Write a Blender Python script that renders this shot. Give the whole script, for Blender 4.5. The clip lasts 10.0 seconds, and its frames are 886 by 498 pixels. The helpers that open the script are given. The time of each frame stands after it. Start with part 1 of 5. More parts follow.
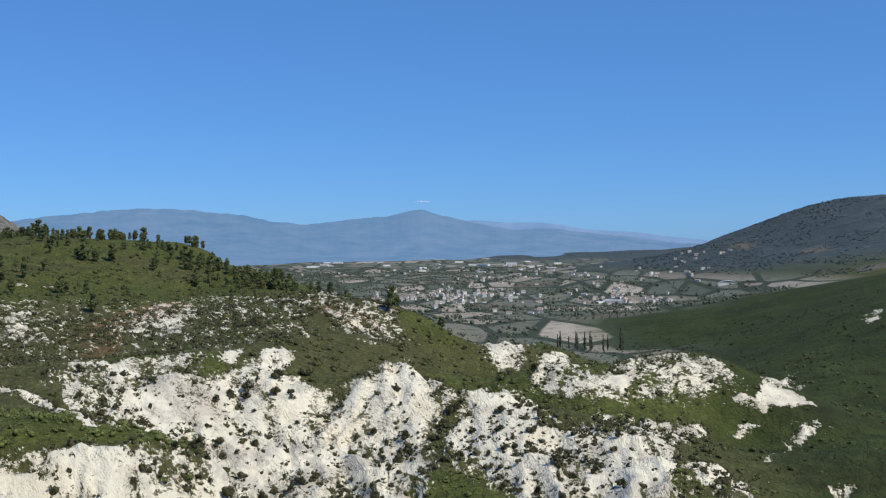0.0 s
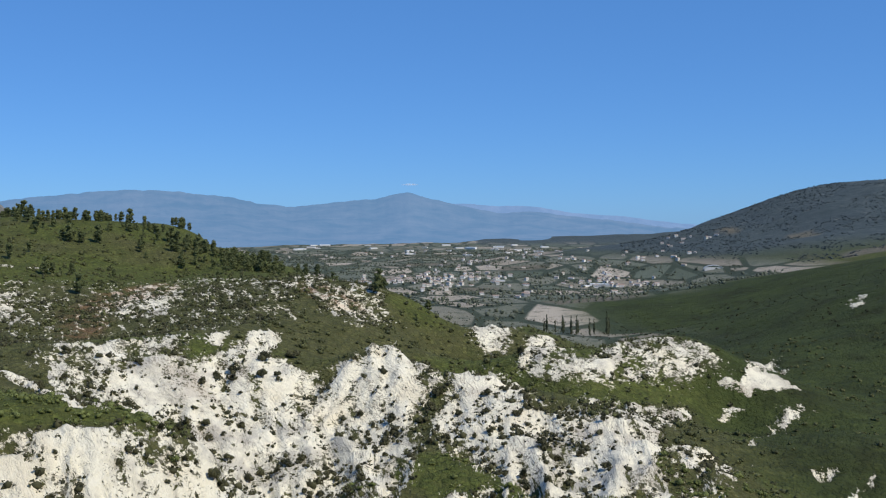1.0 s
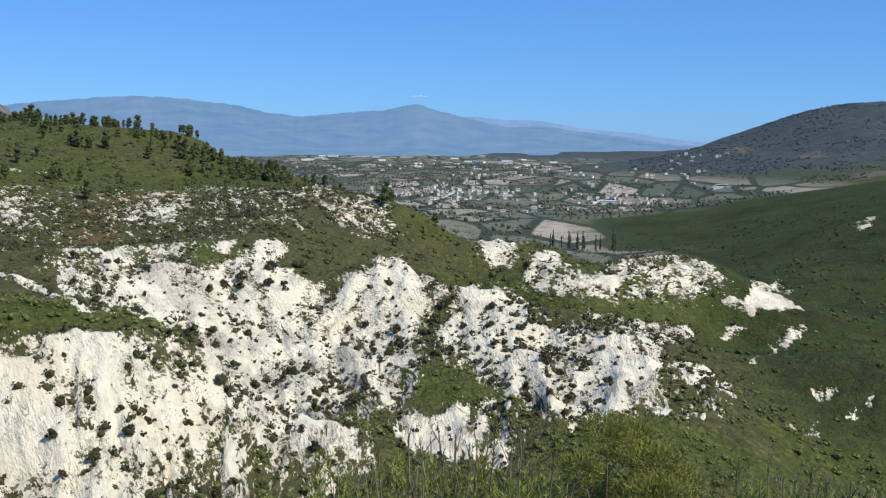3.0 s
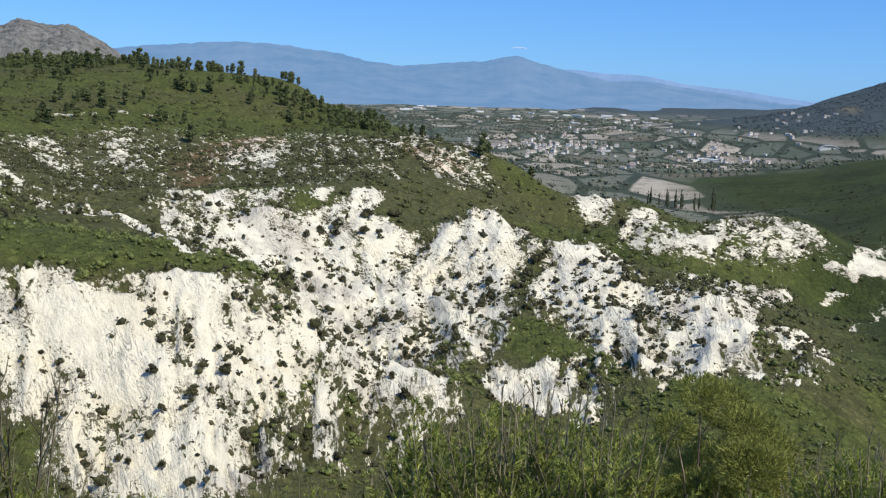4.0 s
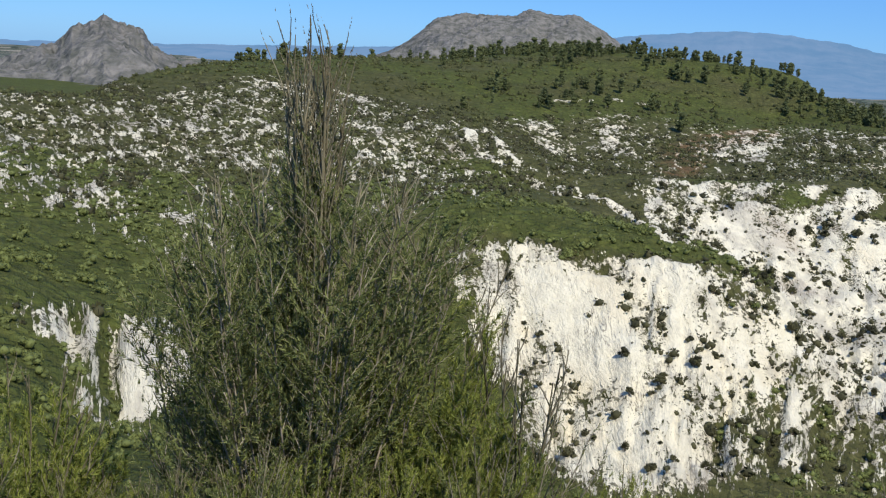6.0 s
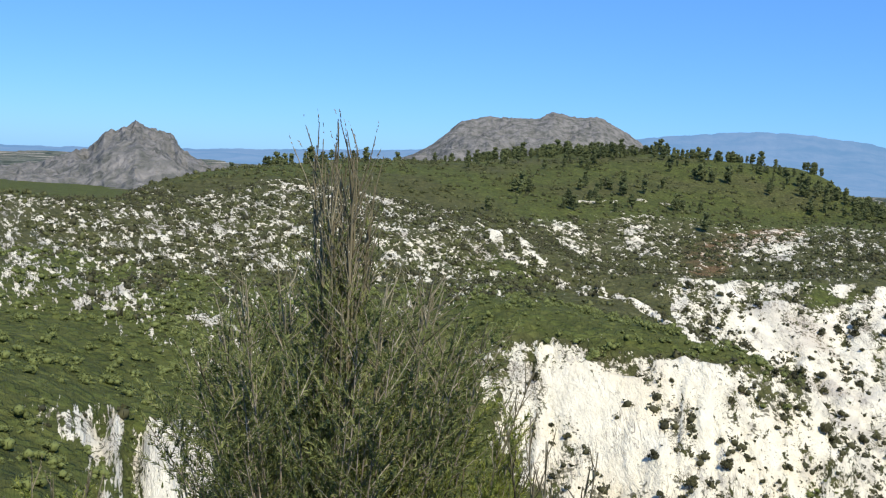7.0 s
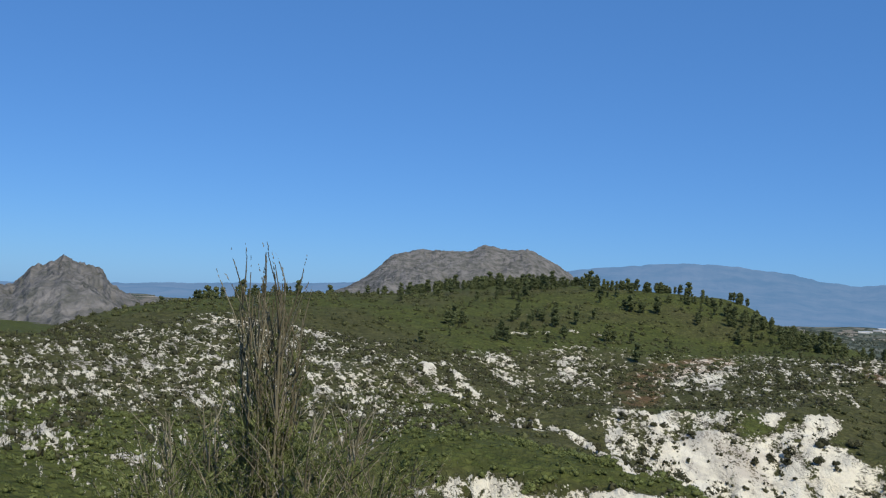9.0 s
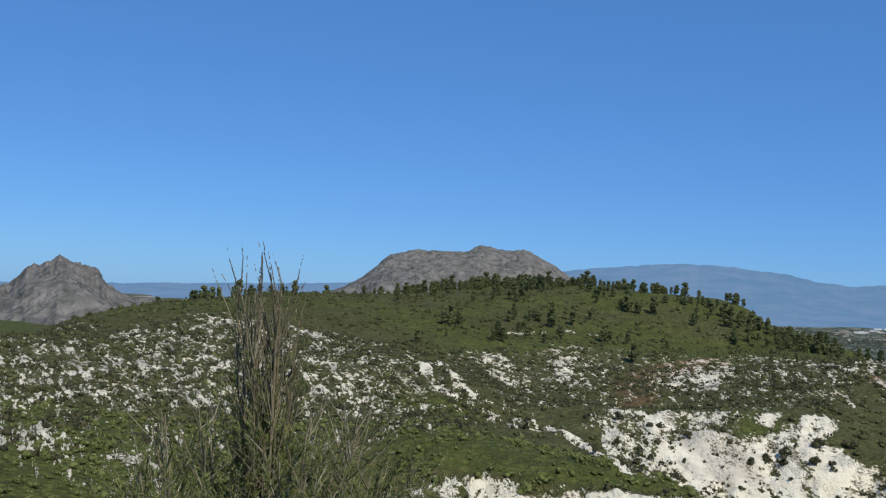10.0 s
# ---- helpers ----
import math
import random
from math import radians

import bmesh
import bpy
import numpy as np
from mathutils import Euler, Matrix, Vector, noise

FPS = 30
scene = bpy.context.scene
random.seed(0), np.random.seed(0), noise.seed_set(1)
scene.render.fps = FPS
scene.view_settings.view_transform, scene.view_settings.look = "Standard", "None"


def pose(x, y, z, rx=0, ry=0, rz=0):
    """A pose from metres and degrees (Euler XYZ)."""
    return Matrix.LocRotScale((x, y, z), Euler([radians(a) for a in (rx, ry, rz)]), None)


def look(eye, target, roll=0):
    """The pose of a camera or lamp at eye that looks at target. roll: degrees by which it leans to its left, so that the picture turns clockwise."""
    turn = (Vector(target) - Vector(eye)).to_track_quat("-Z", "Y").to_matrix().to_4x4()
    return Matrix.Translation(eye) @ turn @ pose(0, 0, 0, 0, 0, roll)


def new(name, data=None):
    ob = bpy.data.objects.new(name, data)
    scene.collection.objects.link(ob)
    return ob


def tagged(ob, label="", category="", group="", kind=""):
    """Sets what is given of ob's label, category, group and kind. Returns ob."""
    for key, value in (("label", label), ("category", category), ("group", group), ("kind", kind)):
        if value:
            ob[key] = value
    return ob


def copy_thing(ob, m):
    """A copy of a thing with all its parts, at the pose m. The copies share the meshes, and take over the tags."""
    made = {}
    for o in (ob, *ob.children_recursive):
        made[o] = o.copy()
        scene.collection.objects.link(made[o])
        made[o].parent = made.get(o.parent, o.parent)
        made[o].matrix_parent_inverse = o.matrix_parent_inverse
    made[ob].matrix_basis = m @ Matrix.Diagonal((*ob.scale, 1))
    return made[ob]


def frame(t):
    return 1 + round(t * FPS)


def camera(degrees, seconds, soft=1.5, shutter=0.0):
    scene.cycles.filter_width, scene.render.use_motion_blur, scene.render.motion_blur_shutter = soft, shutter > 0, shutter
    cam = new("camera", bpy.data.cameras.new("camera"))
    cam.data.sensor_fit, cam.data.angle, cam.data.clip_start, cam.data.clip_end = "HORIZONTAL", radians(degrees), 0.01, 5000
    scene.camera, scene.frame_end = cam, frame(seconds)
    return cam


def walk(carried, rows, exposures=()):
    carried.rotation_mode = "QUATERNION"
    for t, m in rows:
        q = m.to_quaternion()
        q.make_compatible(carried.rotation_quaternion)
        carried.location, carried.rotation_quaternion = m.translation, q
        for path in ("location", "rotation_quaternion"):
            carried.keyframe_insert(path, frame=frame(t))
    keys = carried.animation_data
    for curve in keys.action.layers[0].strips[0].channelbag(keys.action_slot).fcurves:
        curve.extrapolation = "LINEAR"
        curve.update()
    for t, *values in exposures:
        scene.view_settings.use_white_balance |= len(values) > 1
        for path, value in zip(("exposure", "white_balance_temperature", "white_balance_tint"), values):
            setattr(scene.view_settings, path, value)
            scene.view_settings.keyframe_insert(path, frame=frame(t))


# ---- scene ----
cam = camera(45, 10.0, soft=1.2)
# seconds, yaw, pitch, roll; the eye turns 0.4 m ahead of the viewer's spine
ROWS = [
    (0, 0, -0.1, 0.6), (0.5, -0.29, -0.34, 0.41), (1, -0.68, -1.01, 0.28), (1.5, -1.02, -2.16, -0.25), (2, -1.35, -3.57, -0.12),
    (3.3, 0.42, -6.35, -1.16), (3.5, 1.16, -6.89, -1.17), (4, 5.03, -8.36, -2.3), (4.5, 10.52, -9.82, -2.34), (5, 17.27, -10.28, -2.71),
    (5.5, 24.32, -10.37, -2.35), (5.7, 27.8, -10.47, -3.21), (6.8, 33.66, -7.92, -2.89), (7, 32.1, -4.83, -2.84), (7.5, 29.34, 1.29, -2.55),
    (8, 28.92, 2.8, -2.84), (8.5, 28.66, 2.73, -2.65), (9, 28.51, 2.42, -2.49), (9.5, 28.42, 2.17, -2.38), (10, 28.32, 2.44, -2.5),
]
walk(cam, [(t, pose(-0.4 * math.sin(radians(yaw)), 0.4 * math.cos(radians(yaw)) - 0.4, 0, 90 + pitch, roll, yaw)) for t, yaw, pitch, roll in ROWS],
     exposures=[(0, 0.05), (2, 0.08), (3.5, 0.3), (4.5, 0.28), (5.5, 0.1), (6.8, 0.5), (7.2, 0.42), (7.7, 0.15), (8.2, -0.02), (9, -0.06), (10, -0.05)])

# ---- sky and sun: clear spring noon, the sun high behind the viewer's right shoulder ----
SUN_EL, SUN_AZ = 48.0, -125.0  # degrees; azimuth from +y, to the left positive
sky_world = bpy.data.worlds.new("sky")
scene.world = sky_world
sky_world.use_nodes = True
wn = sky_world.node_tree
sky = wn.nodes.new("ShaderNodeTexSky")
sky.sky_type, sky.sun_disc = "NISHITA", False
sky.sun_elevation, sky.sun_rotation = radians(SUN_EL), radians(-SUN_AZ)
sky.altitude, sky.air_density, sky.dust_density, sky.ozone_density = 2600, 1.0, 2.2, 5.0
deep = wn.nodes.new("ShaderNodeMix")
deep.data_type, deep.blend_type = "RGBA", "MULTIPLY"
deep.inputs[0].default_value, deep.inputs[7].default_value = 1.0, (0.59, 0.86, 1.12, 1)
wn.links.new(sky.outputs[0], deep.inputs[6])
even = wn.nodes.new("ShaderNodeMix")
even.data_type = "RGBA"
even.inputs[0].default_value, even.inputs[7].default_value = 0.42, (0.85, 2.75, 6.9, 1)
wn.links.new(deep.outputs[2], even.inputs[6])
wn.links.new(even.outputs[2], wn.nodes["Background"].inputs[0])
wn.nodes["Background"].inputs[1].default_value = 0.105
lamp = bpy.data.lights.new("sun", "SUN")
lamp.energy, lamp.angle, lamp.color = 4.0, radians(0.53), (1.0, 0.93, 0.785)
sun = new("sun", lamp)
a_s, e_s = radians(SUN_AZ), radians(SUN_EL)
sun.matrix_world = look((0, 0, 300), Vector((0, 0, 300)) - Vector((-math.sin(a_s) * math.cos(e_s), math.cos(a_s) * math.cos(e_s), math.sin(e_s))))

# ---- materials ----


class Nodes:
    """A small helper to write node materials line by line."""

    def __init__(self, name, rough=0.9, spec=0.2):
        self.mat = bpy.data.materials.new(name)
        self.mat.use_nodes = True
        self.tree = self.mat.node_tree
        self.bsdf = self.tree.nodes["Principled BSDF"]
        self.bsdf.inputs["Roughness"].default_value = rough
        self.bsdf.inputs["Specular IOR Level"].default_value = spec
        self.geo = self.add("ShaderNodeNewGeometry")
        self.place = self.geo.outputs["Position"]

    def add(self, kind, **values):
        node = self.tree.nodes.new(kind)
        for key, value in values.items():
            node.inputs[key].default_value = value
        return node

    def link(self, a, b):
        self.tree.links.new(a, b)

    def put(self, value, socket):
        if isinstance(value, (int, float, tuple)):
            socket.default_value = value
        else:
            self.link(value, socket)

    def noise(self, scale, detail=4.0, rough=0.55, distort=0.0, stretch=None, local=False):
        n = self.add("ShaderNodeTexNoise", Scale=scale, Detail=detail, Roughness=rough, Distortion=distort)
        source = self.place
        if local:
            source = self.add("ShaderNodeTexCoord").outputs["Object"]
        if stretch:
            m = self.add("ShaderNodeMapping", Scale=stretch)
            self.link(source, m.inputs[0])
            source = m.outputs[0]
        self.link(source, n.inputs["Vector"])
        return n.outputs[0]

    def math(self, op, a, b=0.0, c=None, clamp=False):
        n = self.add("ShaderNodeMath")
        n.operation, n.use_clamp = op, clamp
        self.put(a, n.inputs[0])
        self.put(b, n.inputs[1])
        if c is not None:
            self.put(c, n.inputs[2])
        return n.outputs[0]

    def step(self, value, low, high):
        n = self.add("ShaderNodeMapRange")
        n.interpolation_type = "SMOOTHSTEP"
        self.put(value, n.inputs[0])
        n.inputs[1].default_value, n.inputs[2].default_value = low, high
        return n.outputs[0]

    def attr(self, name):
        n = self.add("ShaderNodeAttribute")
        n.attribute_name = name
        return n.outputs["Fac"]

    def mix(self, f, a, b):
        n = self.add("ShaderNodeMix")
        n.data_type = "RGBA"
        self.put(f, n.inputs[0])
        self.put((*a, 1) if isinstance(a, tuple) else a, n.inputs[6])
        self.put((*b, 1) if isinstance(b, tuple) else b, n.inputs[7])
        return n.outputs[2]

    def ramp(self, f, *stops):
        n = self.add("ShaderNodeValToRGB")
        el = n.color_ramp.elements
        while len(el) < len(stops):
            el.new(0.5)
        for e, (p, col) in zip(el, stops):
            e.position, e.color = p, (*col, 1)
        self.link(f, n.inputs[0])
        return n.outputs[0]

    def random(self):
        return self.add("ShaderNodeObjectInfo").outputs["Random"]

    def island(self):
        return self.geo.outputs["Random Per Island"]

    def done(self, colour, height=None, strength=0.5, distance=0.1):
        self.put((*colour, 1) if isinstance(colour, tuple) else colour, self.bsdf.inputs["Base Color"])
        if height is not None:
            b = self.add("ShaderNodeBump", Strength=strength, Distance=distance)
            self.link(height, b.inputs["Height"])
            self.link(b.outputs[0], self.bsdf.inputs["Normal"])
        return self.mat


def leaf_material(name, dark, light, scale=3.0, local=True):
    m = Nodes(name, 0.75, 0.25)
    n = m.noise(scale, 3, local=local)
    v = m.math("ADD", m.math("MULTIPLY", n, 0.6), m.math("MULTIPLY", m.island(), 0.5))
    v = m.math("ADD", v, m.math("MULTIPLY", m.math("SUBTRACT", m.random(), 0.5), 0.35))
    return m.done(m.ramp(v, (0.2, dark), (0.8, light)))


def land_material():
    m = Nodes("land", 0.95, 0.1)
    bare, field, lush, wood, soil, oak = m.attr("bare"), m.attr("field"), m.attr("lush"), m.attr("wood"), m.attr("soil"), m.attr("oak")
    fall = m.add("ShaderNodeAttribute")
    fall.attribute_name = "fall_line"
    plain, along = m.place, fall.outputs["Vector"]
    big, mid, fine = m.noise(0.025, 5), m.noise(0.16, 6, 0.66), m.noise(1.1, 5, 0.65)
    # scrub: maquis greens with brownish heath
    green = m.ramp(m.math("ADD", m.math("MULTIPLY", mid, 0.55), m.math("MULTIPLY", fine, 0.45)),
                   (0.34, (0.038, 0.048, 0.014)), (0.48, (0.084, 0.104, 0.026)), (0.66, (0.148, 0.170, 0.044)))
    heath = m.ramp(m.math("ADD", m.math("MULTIPLY", mid, 0.4), m.math("MULTIPLY", fine, 0.6)),
                   (0.34, (0.040, 0.042, 0.017)), (0.50, (0.092, 0.092, 0.038)), (0.68, (0.172, 0.155, 0.080)))
    tufts = m.add("ShaderNodeTexVoronoi", Scale=0.62)
    wander = m.add("ShaderNodeTexNoise", Scale=0.9, Detail=3.0)
    m.link(m.place, wander.inputs["Vector"])
    shift = m.add("ShaderNodeVectorMath")
    shift.operation = "MULTIPLY_ADD"
    m.link(wander.outputs["Color"], shift.inputs[0])
    shift.inputs[1].default_value = (2.2, 2.2, 2.2)
    m.link(m.place, shift.inputs[2])
    m.link(shift.outputs[0], tufts.inputs["Vector"])
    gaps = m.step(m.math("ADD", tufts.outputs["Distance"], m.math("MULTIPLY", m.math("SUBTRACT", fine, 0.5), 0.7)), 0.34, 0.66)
    mixer = m.step(m.math("ADD", big, m.math("SUBTRACT", m.math("MULTIPLY", m.math("SUBTRACT", lush, 0.5), 0.9), m.math("MULTIPLY", m.step(bare, 0.1, 0.6), 0.22))), 0.38, 0.62)
    scrub = m.mix(mixer, heath, green)
    tone = m.ramp(tufts.outputs["Color"], (0.2, (0.038, 0.048, 0.017)), (0.5, (0.070, 0.083, 0.026)), (0.8, (0.120, 0.122, 0.040)))
    scrub = m.mix(0.36, scrub, tone)
    # shade between the tufts, painted in as a darker colour
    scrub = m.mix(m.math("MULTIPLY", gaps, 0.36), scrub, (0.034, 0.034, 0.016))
    thicket = m.ramp(m.math("ADD", m.math("MULTIPLY", big, 0.5), m.math("MULTIPLY", mid, 0.5)), (0.38, (0.021, 0.028, 0.011)), (0.50, (0.035, 0.048, 0.016)), (0.64, (0.056, 0.074, 0.023)))
    scrub = m.mix(m.math("MULTIPLY", oak, 0.85), scrub, thicket)
    # marl: cream white, grey bands, rust stains, rills with their shade painted dark
    m.place = along
    streak = m.noise(0.30, 7, 0.7, 0.8)
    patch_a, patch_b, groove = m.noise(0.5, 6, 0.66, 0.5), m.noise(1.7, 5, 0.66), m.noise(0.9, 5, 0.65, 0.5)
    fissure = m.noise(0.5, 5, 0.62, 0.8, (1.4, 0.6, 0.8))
    m.place = plain
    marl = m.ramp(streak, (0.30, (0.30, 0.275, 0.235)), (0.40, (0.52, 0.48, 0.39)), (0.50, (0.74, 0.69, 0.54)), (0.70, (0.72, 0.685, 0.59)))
    # shade in grooves and fissures put into the colour, where the relief shows little
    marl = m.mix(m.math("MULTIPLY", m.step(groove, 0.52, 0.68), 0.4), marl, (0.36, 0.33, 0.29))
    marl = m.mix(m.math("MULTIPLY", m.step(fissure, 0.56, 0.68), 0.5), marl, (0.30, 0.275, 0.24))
    marl = m.mix(m.math("MULTIPLY", m.step(bare, 0.66, 1.15), 0.6), marl, (0.74, 0.695, 0.555))
    tint = m.noise(0.06, 5, 0.6)
    marl = m.mix(m.math("MULTIPLY", m.step(tint, 0.50, 0.64), 0.62), marl, (0.40, 0.37, 0.32))
    marl = m.mix(m.math("MULTIPLY", m.step(tint, 0.48, 0.34), 0.55), marl, (0.68, 0.60, 0.44))
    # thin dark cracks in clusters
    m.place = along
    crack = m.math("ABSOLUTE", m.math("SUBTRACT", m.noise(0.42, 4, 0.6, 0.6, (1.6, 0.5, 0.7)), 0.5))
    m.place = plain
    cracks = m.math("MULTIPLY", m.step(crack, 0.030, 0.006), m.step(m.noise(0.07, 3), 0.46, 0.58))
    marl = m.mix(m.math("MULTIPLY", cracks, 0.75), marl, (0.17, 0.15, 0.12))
    # small tufts of heath that pepper the open ground, thicker in some stretches
    pepper = m.add("ShaderNodeTexVoronoi", Scale=0.95)
    m.link(shift.outputs[0], pepper.inputs["Vector"])
    thick = m.math("MULTIPLY_ADD", m.step(m.noise(0.09, 4, 0.6), 0.36, 0.66), 0.42, 0.09)
    dots = m.math("MULTIPLY", m.step(m.math("SUBTRACT", m.math("MULTIPLY", thick, m.step(bare, 1.25, 0.75)), m.math("ADD", pepper.outputs["Distance"], m.math("MULTIPLY", m.math("SUBTRACT", fine, 0.5), 0.35))), -0.05, 0.05), 0.85)
    small = m.add("ShaderNodeTexVoronoi", Scale=2.1)
    m.link(shift.outputs[0], small.inputs["Vector"])
    some = m.math("MULTIPLY", m.step(m.noise(0.12, 4, 0.6), 0.42, 0.62), m.step(bare, 1.3, 0.8))
    dots = m.math("MAXIMUM", dots, m.math("MULTIPLY", m.step(m.math("SUBTRACT", m.math("MULTIPLY", some, 0.36), small.outputs["Distance"]), -0.06, 0.04), 0.8))
    marl = m.mix(dots, marl, (0.085, 0.080, 0.050))
    rust = m.step(m.noise(0.03, 4), 0.58, 0.72)
    marl = m.mix(m.math("MULTIPLY", rust, 0.15), marl, (0.56, 0.42, 0.30))
    red = m.math("MULTIPLY", m.attr("rust"), m.step(mid, 0.40, 0.58))
    marl = m.mix(m.math("MULTIPLY", red, 0.45), marl, (0.58, 0.38, 0.26))
    scrub = m.mix(m.math("MULTIPLY", red, 0.55), scrub, (0.19, 0.095, 0.055))
    # patchy edge of the cover
    coarse = m.math("ADD", m.math("MULTIPLY", patch_a, 0.62), m.math("MULTIPLY", patch_b, 0.38))
    speck = m.math("ADD", m.math("MULTIPLY", patch_a, 0.57), m.math("MULTIPLY", patch_b, 0.43))
    whole = m.step(bare, 0.45, 0.8)
    patch = m.math("ADD", m.math("MULTIPLY", coarse, whole), m.math("MULTIPLY", speck, m.math("SUBTRACT", 1.0, whole)))
    open_ground = m.step(m.math("SUBTRACT", bare, m.math("MULTIPLY_ADD", m.math("SUBTRACT", patch, 0.5), 5.2, 0.5)), -0.10, 0.12)
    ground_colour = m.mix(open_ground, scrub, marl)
    # plain: groves, ploughed fields, dry grass; colours greyed and lightened for haze
    v = m.add("ShaderNodeTexVoronoi", Scale=0.017)
    stretched = m.add("ShaderNodeMapping", Scale=(1, 0.38, 1))
    m.link(m.place, stretched.inputs[0])
    m.link(stretched.outputs[0], v.inputs["Vector"])
    plots = m.ramp(v.outputs["Color"], (0.12, (0.092, 0.112, 0.082)), (0.35, (0.19, 0.19, 0.148)), (0.52, (0.115, 0.137, 0.105)), (0.70, (0.28, 0.245, 0.195)), (0.90, (0.42, 0.37, 0.30)))
    hedge = m.add("ShaderNodeTexVoronoi", Scale=0.017)
    hedge.feature = "DISTANCE_TO_EDGE"
    m.link(stretched.outputs[0], hedge.inputs["Vector"])
    plots = m.mix(m.step(hedge.outputs["Distance"], 0.10, 0.05), plots, (0.050, 0.064, 0.046))
    plots = m.mix(m.math("MULTIPLY", m.step(m.noise(0.05, 8, 0.8), 0.50, 0.60), 0.6), plots, (0.066, 0.084, 0.062))
    ground_colour = m.mix(field, ground_colour, plots)
    # woods of the far hill, with haze blue mixed into their colour
    hazed_forest = m.ramp(m.noise(0.05, 7, 0.75), (0.35, (0.050, 0.068, 0.074)), (0.62, (0.078, 0.098, 0.102)), (0.70, (0.20, 0.20, 0.18)))
    ground_colour = m.mix(wood, ground_colour, hazed_forest)
    earth = m.ramp(m.noise(0.2, 5), (0.35, (0.105, 0.098, 0.076)), (0.65, (0.18, 0.16, 0.122)))
    ground_colour = m.mix(soil, ground_colour, earth)
    h = m.math("ADD", m.math("ADD", m.math("MULTIPLY", fine, 0.45), m.math("MULTIPLY", patch, 1.0)), m.math("MULTIPLY", m.math("ADD", groove, m.math("ADD", fissure, m.math("MULTIPLY", gaps, m.math("SUBTRACT", 1.0, open_ground)))), -0.7))
    return m.done(ground_colour, h, 0.75, 0.8)


LAND = land_material()
SHRUB = leaf_material("shrub_leaf", (0.044, 0.056, 0.017), (0.140, 0.164, 0.050), 2.5)
HEATH = leaf_material("heath_leaf", (0.042, 0.047, 0.018), (0.132, 0.140, 0.052), 2.5)
PINE = leaf_material("pine_needle", (0.036, 0.050, 0.020), (0.100, 0.115, 0.042), 1.2)
MAQUIS = leaf_material("maquis_leaf", (0.022, 0.023, 0.012), (0.072, 0.070, 0.032), 2.5)
# trees of the plain: paler, greyer greens that stand for haze
HAZED_GROVE = leaf_material("hazed_grove_leaf", (0.062, 0.075, 0.052), (0.130, 0.142, 0.098), 0.5)
CYPRESS = leaf_material("cypress_leaf", (0.020, 0.026, 0.014), (0.052, 0.060, 0.030), 0.8)
# far hill trees: blue-grey of the haze put into the leaf colour
HAZED_FOREST = leaf_material("hazed_forest_leaf", (0.046, 0.062, 0.066), (0.076, 0.096, 0.096), 0.3)

# ---- shape of the land: break lines of the plan (x, y, z), the eye stands over the origin ----
CREST = [(-232, 191, -15.2), (-293, 267, -15.5), (-336, 342, -15.7), (-347, 412, -6.9), (-323, 476, -6.1), (-293, 550, 2.5), (-240, 600, 7.6), (-189, 606, -4.2), (-149, 593, -14), (-115, 564, -8), (-81, 521, -21.8), (-45, 459, -21.9), (-19, 418, -27.4), (-1, 383, -30.2), (12, 347, -46.5)]
SLOPE = [(-138, 115, -22.3), (-141, 147, -25.4), (-190, 156, -18.4), (-191, 207, -17.1), (-144, 192, -24.5), (-215, 318, -13.5), (-151, 378, -18.2), (-119, 301, -29.8), (-103, 370, -23.8), (-107, 467, -17.6), (-33, 340, -23.9), (-15, 324, -29.2), (-139, 245, -18.8), (-102, 223, -29.1), (-70, 207, -32.4), (-85, 274, -30.2)]
HOLLOW = [(-96, 72, -25.2), (-99, 90, -29), (-86, 76, -29.2), (-67, 62, -32.7), (-76, 80, -30.3), (-70, 50, -25.9), (-84, 93, -30.2)]
TERRACE = [(-81, 147, -26.5), (-65, 152, -26.5), (-53, 159, -27.6), (-46, 169, -28.7), (-77, 175, -26.4), (-100, 186, -25.2), (-62, 181, -28.5)]
BOWL = [(-71, 133, -38.5), (-53, 117, -49.3), (-36, 114, -49.1), (-26, 129, -48.3), (-50, 138, -38.6), (-40, 151, -36.7), (-26, 163, -44.7), (-19, 149, -50.5), (-12, 168, -47.7), (-37, 166, -33.8)]
CLIFF = [(-92, 253, -26.1), (-74, 259, -25.3), (-53, 276, -24.6), (-37, 275, -28.9), (-24, 269, -33.1), (-12, 261, -28.2), (-2, 254, -32.3), (-59, 227, -37.6), (-38, 236, -39.9), (-19, 239, -40.1)]
GULLY = [(-53, 199, -35.7), (-40, 202, -44.8), (-26, 190, -50.7), (-13, 198, -46.9), (-4, 206, -45.1)]
SPUR = [(2, 237, -38.3), (10, 254, -34.4), (27, 240, -36.6), (38, 229, -39.6), (47, 218, -42.7), (54, 196, -46)]
FOOT = [(-1, 187, -48.9), (9, 180, -50.9), (24, 180, -46.3), (37, 173, -48.6), (46, 166, -51.2), (21, 212, -41.4), (37, 203, -43.6)]
CRAG = [(29, 312, -35.7), (41, 297, -36.7), (59, 321, -34.8), (81, 336, -33.8), (83, 312, -40.9), (18, 383, -37.7), (32, 407, -36.8)]
STREAM = [(81, 298, -53.1), (70, 219, -51.4), (66, 180, -56.4), (110, 367, -53.1), (140, 439, -51.9)]
RIGHT = [(170, 461, -49.3), (232, 578, -36.3), (234, 680, -44.5), (101, 250, -48.6), (116, 314, -50.2), (401, 1000, -31.2), (162, 601, -60.2), (228, 930, -63.5)]
HILL = [(567, 2353, 1.1), (616, 2216, 21.3), (729, 2276, 58.1), (860, 2369, 90.7), (997, 2445, 102.8), (529, 1654, -30.4), (428, 1745, -43.7), (677, 1793, 0.8)]


def polar(az, r, z):
    a = math.radians(az)
    return (-r * math.sin(a), r * math.cos(a), z)


